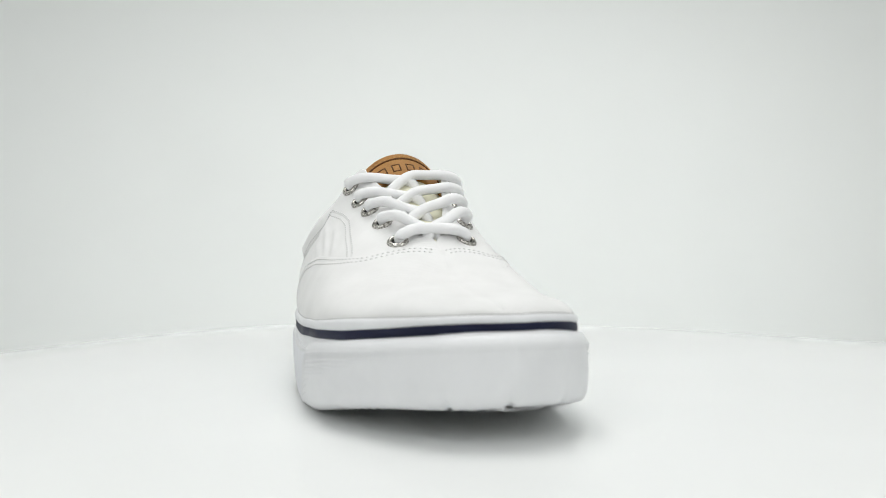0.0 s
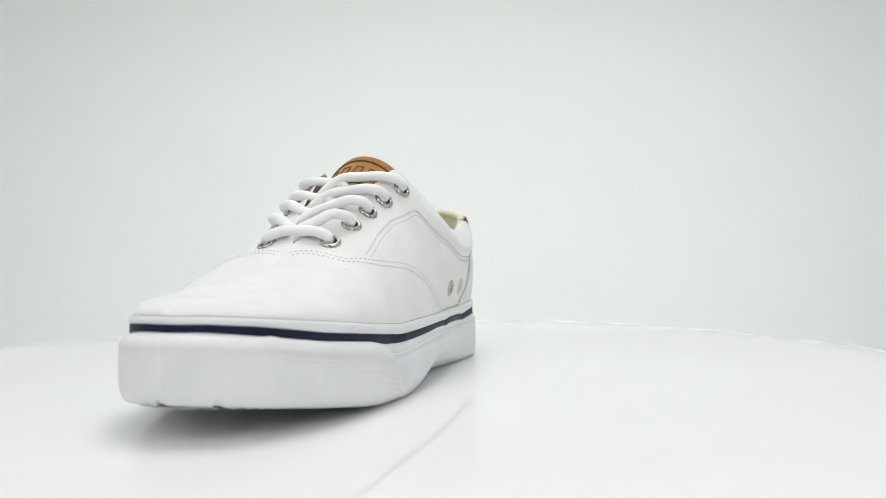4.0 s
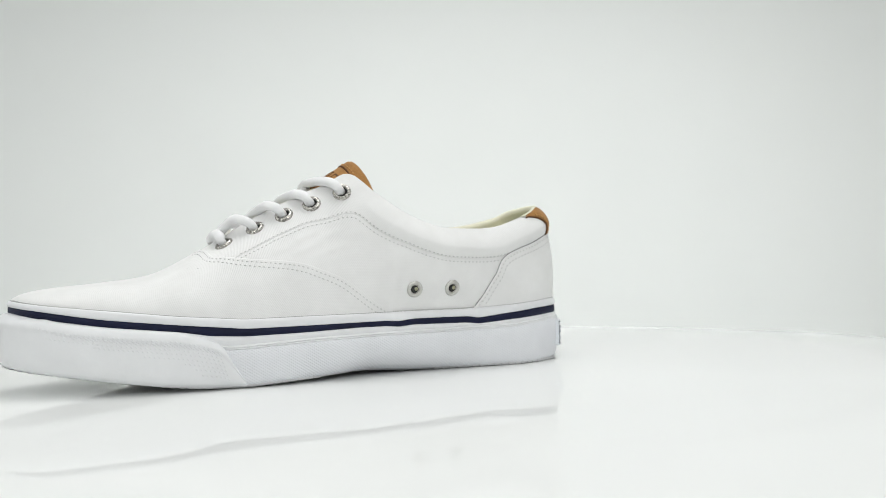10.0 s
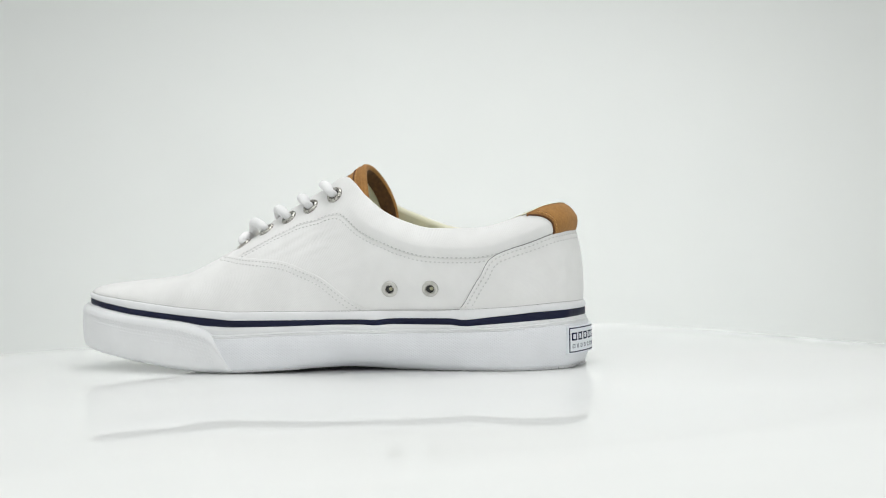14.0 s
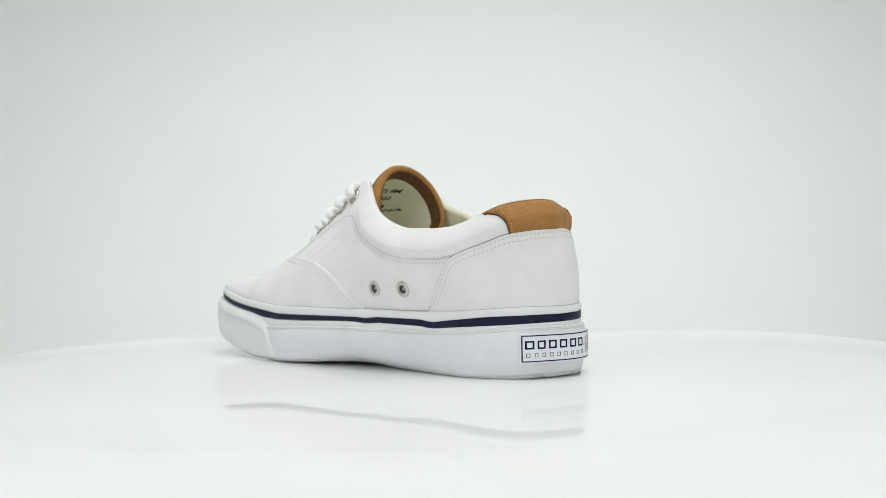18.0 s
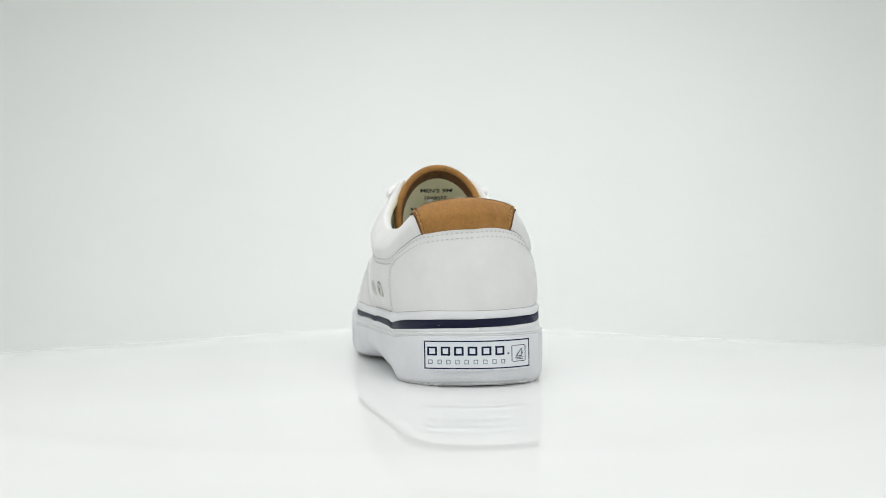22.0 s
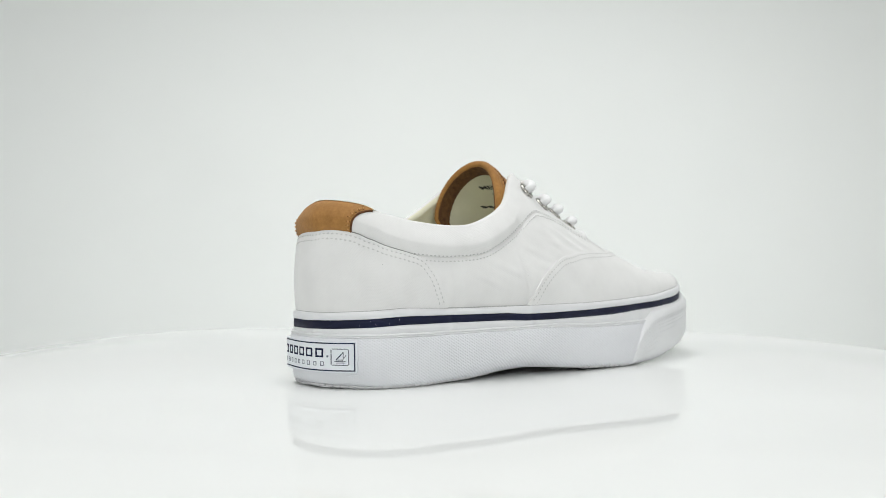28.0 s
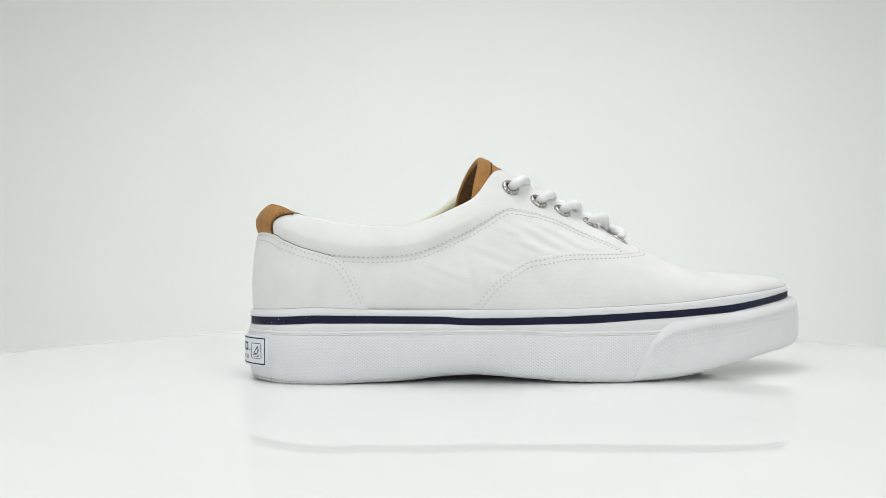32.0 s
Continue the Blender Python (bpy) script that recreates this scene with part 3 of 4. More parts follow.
        k = sorted(self.find(*p) for p in places)
        return np.array([a for a, _ in k]), np.array([b for _, b in k])


IN, OUT = Side(True), Side(False)
SIDES = (IN, OUT)
if (IN.normal(np.array(0.4), np.array(0.4)))[1] < 0:
    for s in SIDES:
        s.normal = (lambda f: (lambda u, v: -f(u, v)))(s.normal)


def eased(keys, u):
    """Smooth interpolation through (u, v) keys."""
    ku, kv = keys
    ku = ku + np.arange(len(ku)) * 1e-6
    pts = spline(np.stack([ku, kv], 1), 200)
    return np.interp(u, np.maximum.accumulate(pts[:, 0]), pts[:, 1])


LINES = {}
VAMP_TOP = 131.5
for s in SIDES:
    if s.inner:
        low = [(-56, 70.6), (-42, 68.4), (-25, 68.6), (-8, 70.5), (12, 77.6), (29, 85.3), (41, 95.0), (44, 96.4)]
        eye = [(48, 96.4), (54, 95), (72, 90.2), (90, 82.8), (104, 76.1), (114, 71.5)]
        seam = [(22, 38.1), (29, 42.0), (42, 51.5), (60, 62), (77, 67.6), (99, 70.2), (110, 70.6), (118, 71.4), (125, 72.8)]
        heel = [(-56, 70.6), (-45, 57.3), (-36, 43.8), (-31, 37.7)]
        tab_top, tab_low = (-70.6, 93), (-86, 81.8)
    else:
        low = [(-58, 71.4), (-45, 70), (-26, 69.8), (-7, 72), (11, 79), (27, 86.7), (41, 94.5), (44, 95.8)]
        eye = [(50, 95.8), (62, 93.7), (75, 89.7), (88, 83.8), (105, 76.4), (116, 71)]
        seam = [(20, 41.0), (28, 52.5), (36, 59.6), (46, 65.4), (59, 69.4), (75, 71.4), (96, 71.2), (108, 71.0), (118, 71.4), (125, 72.8)]
        heel = [(-58, 71.4), (-46, 62.6), (-40, 50), (-36, 41.7)]
        tab_top, tab_low = (-74.7, 94.6), (-86.6, 83.3)
    L = {}
    ut, _ = s.find(*tab_top)
    ul, vl = s.find(*tab_low)
    L["tab"] = (ul, vl, ut)
    lu, lv = s.line(low)
    eu, ev = s.line(eye)
    L["low"] = (lu, lv)
    L["eye"] = (eu, ev)
    su, sv = s.line(seam)
    vee_u = float(np.interp(VAMP_TOP, s.c[:, 0][s.u > 0.3], s.u[s.u > 0.3]))
    L["seam"] = (np.concatenate([[su[0] - 0.004], su[1:], [vee_u]]), np.concatenate([[0.0], sv[1:], [1.0]]))
    hu, hv = s.line(heel)
    hu = np.concatenate([[0.0, ul], hu])
    hv = np.concatenate([[s.find(-96, 84.6)[1], vl], hv])
    hv[-1] = 0.0
    L["heel"] = (hu, hv)
    L["vee"] = vee_u
    L["top"] = float(np.interp(41.0, s.c[:, 0][(s.u > 0.2) & (s.u < 0.7)], s.u[(s.u > 0.2) & (s.u < 0.7)]))
    LINES[s.inner] = L


def facing_low(s, u):
    """Lower edge of the collar and lacing piece."""
    L = LINES[s.inner]
    ku = np.concatenate([L["low"][0], L["eye"][0]])
    kv = np.concatenate([L["low"][1], L["eye"][1]])
    v = np.interp(u, ku, kv)
    return np.where(u < L["low"][0][0], eased(L["heel"], u), v)


def pad_off(s, u):
    """How far the padded collar stands off at its top; thin along the lacing."""
    top = LINES[s.inner]["top"]
    return 0.35 + 2.3 * np.clip((top + 0.01 - u) / 0.06, 0, 1)


def pad(s, u, v):
    """Height of the collar piece over the shell at (u, v)."""
    L = LINES[s.inner]
    lo = np.minimum(facing_low(s, u), 0.97)
    q = np.clip((v - lo) / (1 - lo), 0, 1)
    return 0.14 + (pad_off(s, u) - 0.14) * np.minimum(q * 3, 1) ** 0.7 + np.clip((L["top"] - u) / 0.05, 0, 1) * 1.5 * np.sin(q ** 0.75 * math.pi)


def roll_r(s, u):
    """Radius of the rolled collar edge."""
    top = LINES[s.inner]["top"]
    full = 0.5 + 2.5 * np.clip((top + 0.03 - u) / 0.055, 0, 1)
    return full * (0.45 + 0.55 * np.clip((u - LINES[s.inner]["tab"][2]) / 0.05, 0, 1))


def roll_point(s, us, a, extra=0.0):
    """Places on the rolled top edge, a from 0 (outside) to pi (inside)."""
    n2 = unit(s.col(s.n, us))
    n3 = np.concatenate([n2, 0 * n2[:, :1]], 1)
    r = (roll_r(s, us) + extra)[:, None]
    base = s.at(us, np.ones_like(us), pad_off(s, us) + extra)
    a = np.broadcast_to(np.asarray(a, float), us.shape)[:, None]
    one = np.ones_like(us)
    over, out = unit(s.raw(us, one) - s.raw(us, one * 0.97)), s.normal(us, one)
    return base - out * r * (1 - np.cos(a)) + over * r * np.sin(a), n3


def patch(s, us, lo, hi, off, nv=26, skirt=True, roll=0.0, extra=0.0):
    """Points of a cloth piece over the upper between two v lines, with turned-down edges."""
    q = np.concatenate([[0, 0.012], np.linspace(0.05, 0.95, nv - 4), [0.988, 1]])
    v = lo[:, None] * (1 - q) + hi[:, None] * q
    uu = np.broadcast_to(us[:, None], v.shape)
    o = off(uu, v, q[None]) if callable(off) else np.full(v.shape, off)
    cols = [s.at(uu, v, o)]
    if skirt:
        cols.insert(0, s.at(us, lo, -0.15)[:, None])
    if np.any(roll):
        for q in np.linspace(0.08, 1, 8):
            cols.append(roll_point(s, us, roll * q, extra)[0][:, None])
    else:
        cols.append(s.at(us, hi, -0.6)[:, None])
    return np.concatenate(cols, 1)


def patch_uv(s, us, pts):
    """Cloth coordinates of a patch: along the sole's edge, and across from row to row."""
    d = np.concatenate([[0], np.cumsum(np.linalg.norm(np.diff(s.f[:, :2], axis=0), axis=1))])
    along = np.interp(us, s.u, d) * (1 if s.inner else -1)
    across = pts[..., 2] + 0.5 * np.abs(pts[..., 1] + 20)
    return np.stack([np.broadcast_to(along[:, None], across.shape), across], -1)


def joined(name, sheets, material, label):
    """Sheets of both sides as one mesh, sewn where they meet."""
    bm = bmesh.new()
    layer = bm.loops.layers.uv.new("cloth")
    for pts, flip, uv in sheets:
        nu, nv = pts.shape[:2]
        flat = uv.reshape(-1, 2) * U
        vs = [bm.verts.new(settled(p)) for p in pts.reshape(-1, 3)]
        for f in grid_faces(nu, nv, flip=flip):
            for loop, i in zip(bm.faces.new([vs[i] for i in f]).loops, f):
                loop[layer].uv = flat[i]
    bmesh.ops.remove_doubles(bm, verts=bm.verts, dist=0.00008)
    if name == "vamp":
        # even out the cloth pulled over the toe
        tip = [v for v in bm.verts if v.co.x > 196 * U and not v.is_boundary]
        for _ in range(14):
            bmesh.ops.smooth_vert(bm, verts=tip, factor=0.5, use_axis_x=False, use_axis_y=True, use_axis_z=True)
    me = bpy.data.meshes.new(name)
    bm.to_mesh(me)
    bm.free()
    me.materials.append(material)
    me.polygons.foreach_set("use_smooth", [True] * len(me.polygons))
    ob = new(name, me)
    ob.parent = shoe
    return tagged(ob, label)


def tab_edge(L, us):
    """v along the curved front edge of the heel tab."""
    ul, vl, ut = L["tab"]
    return vl + (1 - vl) * np.clip((us - ul) / (ut - ul), 0, 1) ** 0.38


def creases(s, u, v):
    """Soft slanting folds in the cloth below the lacing piece."""
    p = s.raw(u, v)
    out = 0.0
    for x, z, reach, deep in ((60, 84, 9, 0.8), (66, 79, 12, 0.75), (74, 83, 9, 0.6), (54, 77, 9, 0.5), (84, 77, 9, 0.5), (46, 84, 7, 0.45), (34, 72, 12, 0.35), (8, 62, 14, 0.3), (-8, 56, 10, 0.25), (40, 62, 8, 0.3)):
        along = (p[..., 0] - x) * 0.92 - (p[..., 2] - z) * 0.38
        across = (p[..., 0] - x) * 0.38 + (p[..., 2] - z) * 0.92
        out = out + deep * np.exp(-(along / reach) ** 2) * (np.exp(-(across / 1.7) ** 2) - 0.6 * np.exp(-((across + 3.0) / 1.8) ** 2))
    return out * (1.15 if not s.inner else 0.5)


def build_upper():
    whole = {"vamp": [], "heel_counter": [], "heel_tab": [], "lining": []}
    # the vamp's ridge, shared by both sides
    xs = np.linspace(VAMP_TOP, 230.4, 90)
    ridge_u = {}
    for s in SIDES:
        cut = s.u > LINES[s.inner]["vee"] - 0.02
        ridge_u[s.inner] = np.interp(xs, np.maximum.accumulate(s.c[cut, 0]), s.u[cut])
        ridge_u[s.inner][0], ridge_u[s.inner][-1] = LINES[s.inner]["vee"], 1.0
    ridge = sum(s.raw(ridge_u[s.inner], np.ones(90)) for s in SIDES) / 2 + np.array([0, 0, 0.85])
    for s in SIDES:
        L = LINES[s.inner]
        flip = s.inner is False
        us = np.linspace(0.02, min(L["vee"] + 0.02, 0.98), 150)
        pts = patch(s, us, 0 * us, np.minimum(0.985, facing_low(s, us) + 0.12), lambda u, v, q: creases(s, u, v), nv=60, skirt=False)
        sheet("quarter", pts, CANVAS, shoe, "white twill quarter panel", flip=flip, uv=patch_uv(s, us, pts))

        # collar and lacing piece, padded towards the heel
        ut_here = L["tab"][2]
        us = np.linspace(L["tab"][0] * 0.9, L["vee"] - 0.001, 190)
        lo = np.minimum(facing_low(s, us), 0.97)
        pts = patch(s, us, lo, np.ones_like(us), lambda u, v, q: pad(s, u, v), roll=np.where(us < ut_here + 0.01, 0.4, 1.6))
        sheet("facing", pts, CANVAS, shoe, "padded white canvas collar and lacing flap", flip=flip, uv=patch_uv(s, us, pts))

        us = np.concatenate([np.linspace(max(L["seam"][0][0], 0), L["vee"], 90)[:-1], ridge_u[s.inner]])
        hi = np.clip(eased(L["seam"], us), 0, 1)
        hi[us >= L["vee"]] = 1.0
        q = patch(s, us, 0 * us, np.maximum(hi, 0.004), 1.15)
        for col in (-2, -1):
            q[-len(ridge):, col] = ridge
        q[-len(ridge):, -3] = 0.75 * ridge + 0.25 * q[-len(ridge):, -4]
        whole["vamp"].append((q, flip, patch_uv(s, us, q)))

        us = np.linspace(0.0, L["heel"][0][-1], 110)
        hi = np.clip(eased(L["heel"], us), 0.003, 1)
        q = patch(s, us, 0 * us, hi, 1.1)
        whole["heel_counter"].append((q, flip, patch_uv(s, us, q)))

        ul, vl, ut = L["tab"]
        us = np.concatenate([np.linspace(0.0, ul, 34), ul + (ut - ul) * np.linspace(0, 1, 36)[1:] ** 2])
        lo = np.where(us <= ul, eased(L["heel"], us), tab_edge(L, us))
        q = patch(s, us, np.minimum(lo, 0.99), np.ones_like(us), lambda u, v, q: pad(s, u, v) + 0.8, roll=0.65, extra=0.7)
        whole["heel_tab"].append((q, flip, patch_uv(s, us, q)))

        # lining from the rolled edge down the inside to the footbed
        us = np.linspace(0.0, L["top"] + 0.03, 120)
        cols = []
        first = np.where(us < L["tab"][2] + 0.01, 0.3, 1.5)
        over_tab = 1.0 * np.clip((L["tab"][2] + 0.05 - us) / 0.05, 0, 1)
        for q in np.linspace(0, 1, 9):
            cols.append(roll_point(s, us, first + (math.pi - first) * q, over_tab)[0][:, None])
        end, n3 = roll_point(s, us, math.pi)
        for v in np.linspace(0.93, 0.03, 18):
            inner = s.at(us, np.full_like(us, v)) - n3 * (2 * roll_r(s, us)[:, None] - pad_off(s, us)[:, None] + 1.5 * math.sin(v * math.pi))
            cols.append(inner[:, None])
        pts = np.concatenate(cols, 1)
        whole["lining"].append((pts, flip, patch_uv(s, us, pts)))
        if s.inner:
            v, f = tube(pts[2, 8:20] + np.array([0.35, 0, 0]), 0.4, 6)
            part("back_seam", v, f, SEAM, shoe, "upright seam in the lining at the heel")
    joined("vamp", whole["vamp"], CANVAS, "smooth white canvas vamp")
    joined("heel_counter", whole["heel_counter"], CANVAS, "white canvas heel counter")
    joined("heel_tab", whole["heel_tab"], NUBUCK, "tan nubuck leather heel tab")
    joined("lining", whole["lining"], CANVAS_IN, "cream canvas lining")


build_upper()


def build_footbed():
    xs = np.linspace(-94, 150, 60)
    yi = np.interp(xs, IN.f[:, 0], IN.f[:, 1]) - 2
    yo = np.interp(xs, OUT.f[:, 0], OUT.f[:, 1]) + 2
    v = np.linspace(0, 1, 12)
    y = yi[:, None] * (1 - v) + yo[:, None] * v
    z = 36 + 6 * (2 * v - 1) ** 4 + 0 * xs[:, None]
    sheet("footbed", np.stack([np.broadcast_to(xs[:, None], y.shape), y, z], 2), CANVAS_IN, shoe, "cream cloth footbed")


build_footbed()

def stitches(name, points, normals, material, parent, size=(0.95, 0.38, 0.3), pitch=3.0, label=""):
    """A row of small stitches along a line on the surface."""
    d = np.concatenate([[0], np.cumsum(np.linalg.norm(np.diff(points, axis=0), axis=1))])
    at = np.arange(pitch / 2, d[-1], pitch)
    p = np.stack([np.interp(at, d, points[:, c]) for c in range(3)], 1)
    nn = unit(np.stack([np.interp(at, d, normals[:, c]) for c in range(3)], 1))
    t = unit(np.stack([np.interp(at + 0.3, d, points[:, c]) for c in range(3)], 1) - p + 1e-6)
    b = np.cross(nn, t)
    verts, faces = [], []
    for i in range(len(p)):
        k = len(verts)
        verts += [p[i] - t[i] * size[0], p[i] + b[i] * size[1], p[i] + t[i] * size[0], p[i] - b[i] * size[1], p[i] + nn[i] * size[2], p[i] - nn[i] * 0.5]
        faces += [(k + a, k + c, k + 4) for a, c in ((0, 1), (1, 2), (2, 3), (3, 0))]
        faces += [(k + c, k + a, k + 5) for a, c in ((0, 1), (1, 2), (2, 3), (3, 0))]
    if not verts:
        return None
    return tagged(part(name, verts, faces, material, parent, label, smooth=False), kind="stuff")


# ---- tongue ----
SPINE = spline([(133, -17.5, 72.5), (126, -17.5, 76.6), (119, -17.5, 80.2), (112, -17.5, 84.4), (92, -17.5, 94.8), (72, -17.5, 106.3), (54, -17.5, 118.5), (43, -17.5, 125.5), (37, -17.5, 129.5)], 90)
EDGE_T = np.linspace(0, 1, 90)
HALF = np.interp(EDGE_T, [0, 0.3, 0.6, 0.85, 1], [13, 17, 21, 26, 28])
BACK = np.interp(EDGE_T, [0, 0.5, 0.85, 1], [1, 3, 10.5, 17.5])
DROP = np.interp(EDGE_T, [0, 0.15, 0.4, 0.7, 0.9, 1], [3, 5, 11, 23, 32, 35])


def tongue_at(t, a, depth=0.0):
    """Place on the tongue: t from toe end 0 to top 1, a across from -1 to 1, depth under the face."""
    t, a = np.broadcast_arrays(np.asarray(t, float), np.asarray(a, float))
    c = np.stack([np.interp(t, EDGE_T, SPINE[:, k]) for k in range(3)], -1)
    w = np.interp(t, EDGE_T, HALF) - depth * 0.9
    more = np.maximum(np.abs(a) - 1, 0)
    ang = np.clip(a, -1, 1) * math.pi / 2
    fall = 1 - np.cos(ang)
    out = np.stack([c[..., 0] - np.interp(t, EDGE_T, BACK) * fall * (1 - 0.42 * fall) + more * 14 - depth * 0.5, c[..., 1] + w * np.sin(ang) - np.sign(a) * more * 5, c[..., 2] - np.interp(t, EDGE_T, DROP) * fall - depth * np.cos(ang) * 0.8 - more * 30], -1)
    return out


def strip(name, t0, t1, a0, a1, d0, d1, material, parent, label="", nt=24, na=32):
    """A slab of the tongue with a face, a back and closed edges."""
    t, a = np.linspace(t0, t1, nt), np.linspace(a0, a1, na)
    tt, aa = np.meshgrid(t, a, indexing="ij")
    front, back = tongue_at(tt, aa, d0), tongue_at(tt, aa, d1)
    verts = np.concatenate([front.reshape(-1, 3), back.reshape(-1, 3)])
    k = nt * na
    faces = grid_faces(nt, na) + [tuple(q + k for q in f) for f in grid_faces(nt, na, flip=True)]
    for i in range(nt - 1):
        for j in (0, na - 1):
            p, r = i * na + j, (i + 1) * na + j
            faces.append((p, r, r + k, p + k) if j else (r, p, p + k, r + k))
    for j in range(na - 1):
        for i in (0, nt - 1):
            p, r = i * na + j, i * na + j + 1
            faces.append((r, p, p + k, r + k) if i else (p, r, r + k, p + k))
    return part(name, verts, faces, material, parent, label)


def build_tongue():
    cloth = strip("tongue", 0.0, 0.985, -1.25, 1.25, 0.0, 2.6, CANVAS_IN, shoe, "padded canvas tongue", nt=70, na=40)
    # tan cap folded over the upper end: face, edge and a border on the inside
    cap = strip("tongue_cap", 0.74, 0.99, -1.24, 1.24, -1.4, 0.2, NUBUCK, cloth, "tan nubuck tongue tab", nt=30, na=44)
    a = np.linspace(-1.25, 1.25, 60)
    verts, faces = tube(tongue_at(np.full(60, 0.988), a, 1.2), 2.2, 12, 1.0, normal=(1, 0, 0.2))
    part("rim", verts, faces, NUBUCK, cloth, "rolled tan leather rim")
    # border in the darkened tan, which paints the shade behind the rim
    strip("inner_border", 0.915, 0.99, -1.25, 1.25, 2.2, 3.7, SHADED_TAN, cloth, "tan leather border, darkened for the shade inside")
    # folded edge and its seam across the face
    verts, faces = tube(tongue_at(np.full(60, 0.938), a * 0.97, -1.5), 0.6, 8, 0.8, normal=(1, 0, 0.2))
    part("fold_seam", verts, faces, DARK_LEATHER, cap, "dark seam line")
    p = tongue_at(np.full(60, 0.956), a * 0.96, -1.75)
    stitches("stitching", p, np.tile(np.array([[0.6, 0.0, 0.8]]), (60, 1)) + np.stack([0 * a, np.sin(a * 1.4), 0 * a], 1), TAN_THREAD, cap, (1.15, 0.6, 0.6), 2.9, "tan stitch row")
    # stamped mark as plain hollow shapes
    for k in range(4):
        c0 = -0.36 + 0.19 * k
        ring = strip("stamp", 0.815, 0.885, c0, c0 + 0.018, -1.6, -1.3, DARK_LEATHER, cap, "dark stamped block", nt=3, na=3)
        strip("stroke", 0.815, 0.885, c0 + 0.10, c0 + 0.118, -1.6, -1.3, DARK_LEATHER, ring, nt=3, na=3)
        for low in (0.815, 0.876):
            strip("stroke", low, low + 0.009, c0 + 0.018, c0 + 0.10, -1.6, -1.3, DARK_LEATHER, ring, nt=3, na=3)
    # printed lines on the inside
    for text, t0, size in (("MEN'S 9M", 0.765, 6.2), ("1048032", 0.695, 5.6), ("MADE IN CHINA", 0.555, 5.0)):
        printed(text, t0, size, cloth)
    for k in range(7):
        x0 = -9.5 + 2.8 * k
        strip("print", 0.632, 0.664, -x0 / 36, -(x0 + 2.0) / 36, 2.5, 2.75, BLACK_INK_AND_SHADE, cloth, "small black bar", nt=2, na=2)
    return cloth


def printed(text, t0, size, parent):
    """A printed line laid on the inner face of the tongue."""
    curve = bpy.data.curves.new("print", "FONT")
    curve.body, curve.size, curve.align_x, curve.resolution_u, curve.offset = text, size, "CENTER", 3, 0.16
    made = bpy.data.objects.new("print", curve)
    flat = bpy.data.meshes.new_from_object(made)
    xy = np.array([v.co[:2] for v in flat.vertices])
    faces = [tuple(p.vertices) for p in flat.polygons]
    w = float(np.interp(t0, EDGE_T, HALF)) - 2.4
    a = -np.arcsin(np.clip(xy[:, 0] * 0.78 / w, -0.95, 0.95)) * 2 / math.pi
    t = t0 + xy[:, 1] / 118.0 + 0.40 * (1 - np.cos(a * math.pi / 2))
    part("print", tongue_at(t, a, 2.85), faces, BLACK_INK_AND_SHADE, parent, "black printed line", smooth=False)
    bpy.data.objects.remove(made)
    bpy.data.curves.remove(curve)
    bpy.data.meshes.remove(flat)


tongue = build_tongue()

# ---- eyelets, laces, stitches ----
EYES = {True: [(49.0, 12.4, 109.6), (66.8, 9.8, 103.7), (82.6, 5.6, 96.3), (99.5, 4.0, 89.2), (117.1, 0.3, 79.8)],
        False: [(49.7, -49.3, 110.6), (67.1, -47.9, 104.1), (81.9, -43.2, 97.2), (99.0, -39.5, 87.8), (117.9, -35.8, 78.4)]}
GROMMET = [(3.3, -1.6), (3.2, 0.4), (3.45, 1.0), (4.05, 1.3), (4.8, 1.0), (5.4, 0.4), (5.6, -0.4), (4.2, -0.6)]


def surface_frame(s, x, z, off):
    u, v = s.find(x, z)
    u, v = np.array(u), np.array(v)
    return s.at(u, v, np.array(off)), s.normal(u, v)


EYE_AT = {}
for s in SIDES:
    for k, (x, y, z) in enumerate(EYES[s.inner]):
        near = np.argmin((s.g[..., 0] - x) ** 2 + (s.g[..., 1] - y) ** 2 + (s.g[..., 2] - z) ** 2)
        u, v = s.gu.flat[near], s.gv.flat[near]
        c, nn = s.at(np.array(u), np.array(v), np.array(0.6)), s.normal(np.array(u), np.array(v))
        EYE_AT[s.inner, k] = (c, nn)
        v, f = ring_solid(c, nn, GROMMET)
        ring = part("eyelet", v, f, NICKEL, shoe, "round antique nickel eyelet")
        # solid black disc painted for the shade inside the eyelet
        v, f = ring_solid(c, nn, [(0.01, -0.1), (3.35, -0.1), (3.35, -0.8), (0.01, -0.8)], 16)
        part("hole_shade", v, f, BLACK_INK_AND_SHADE, ring)
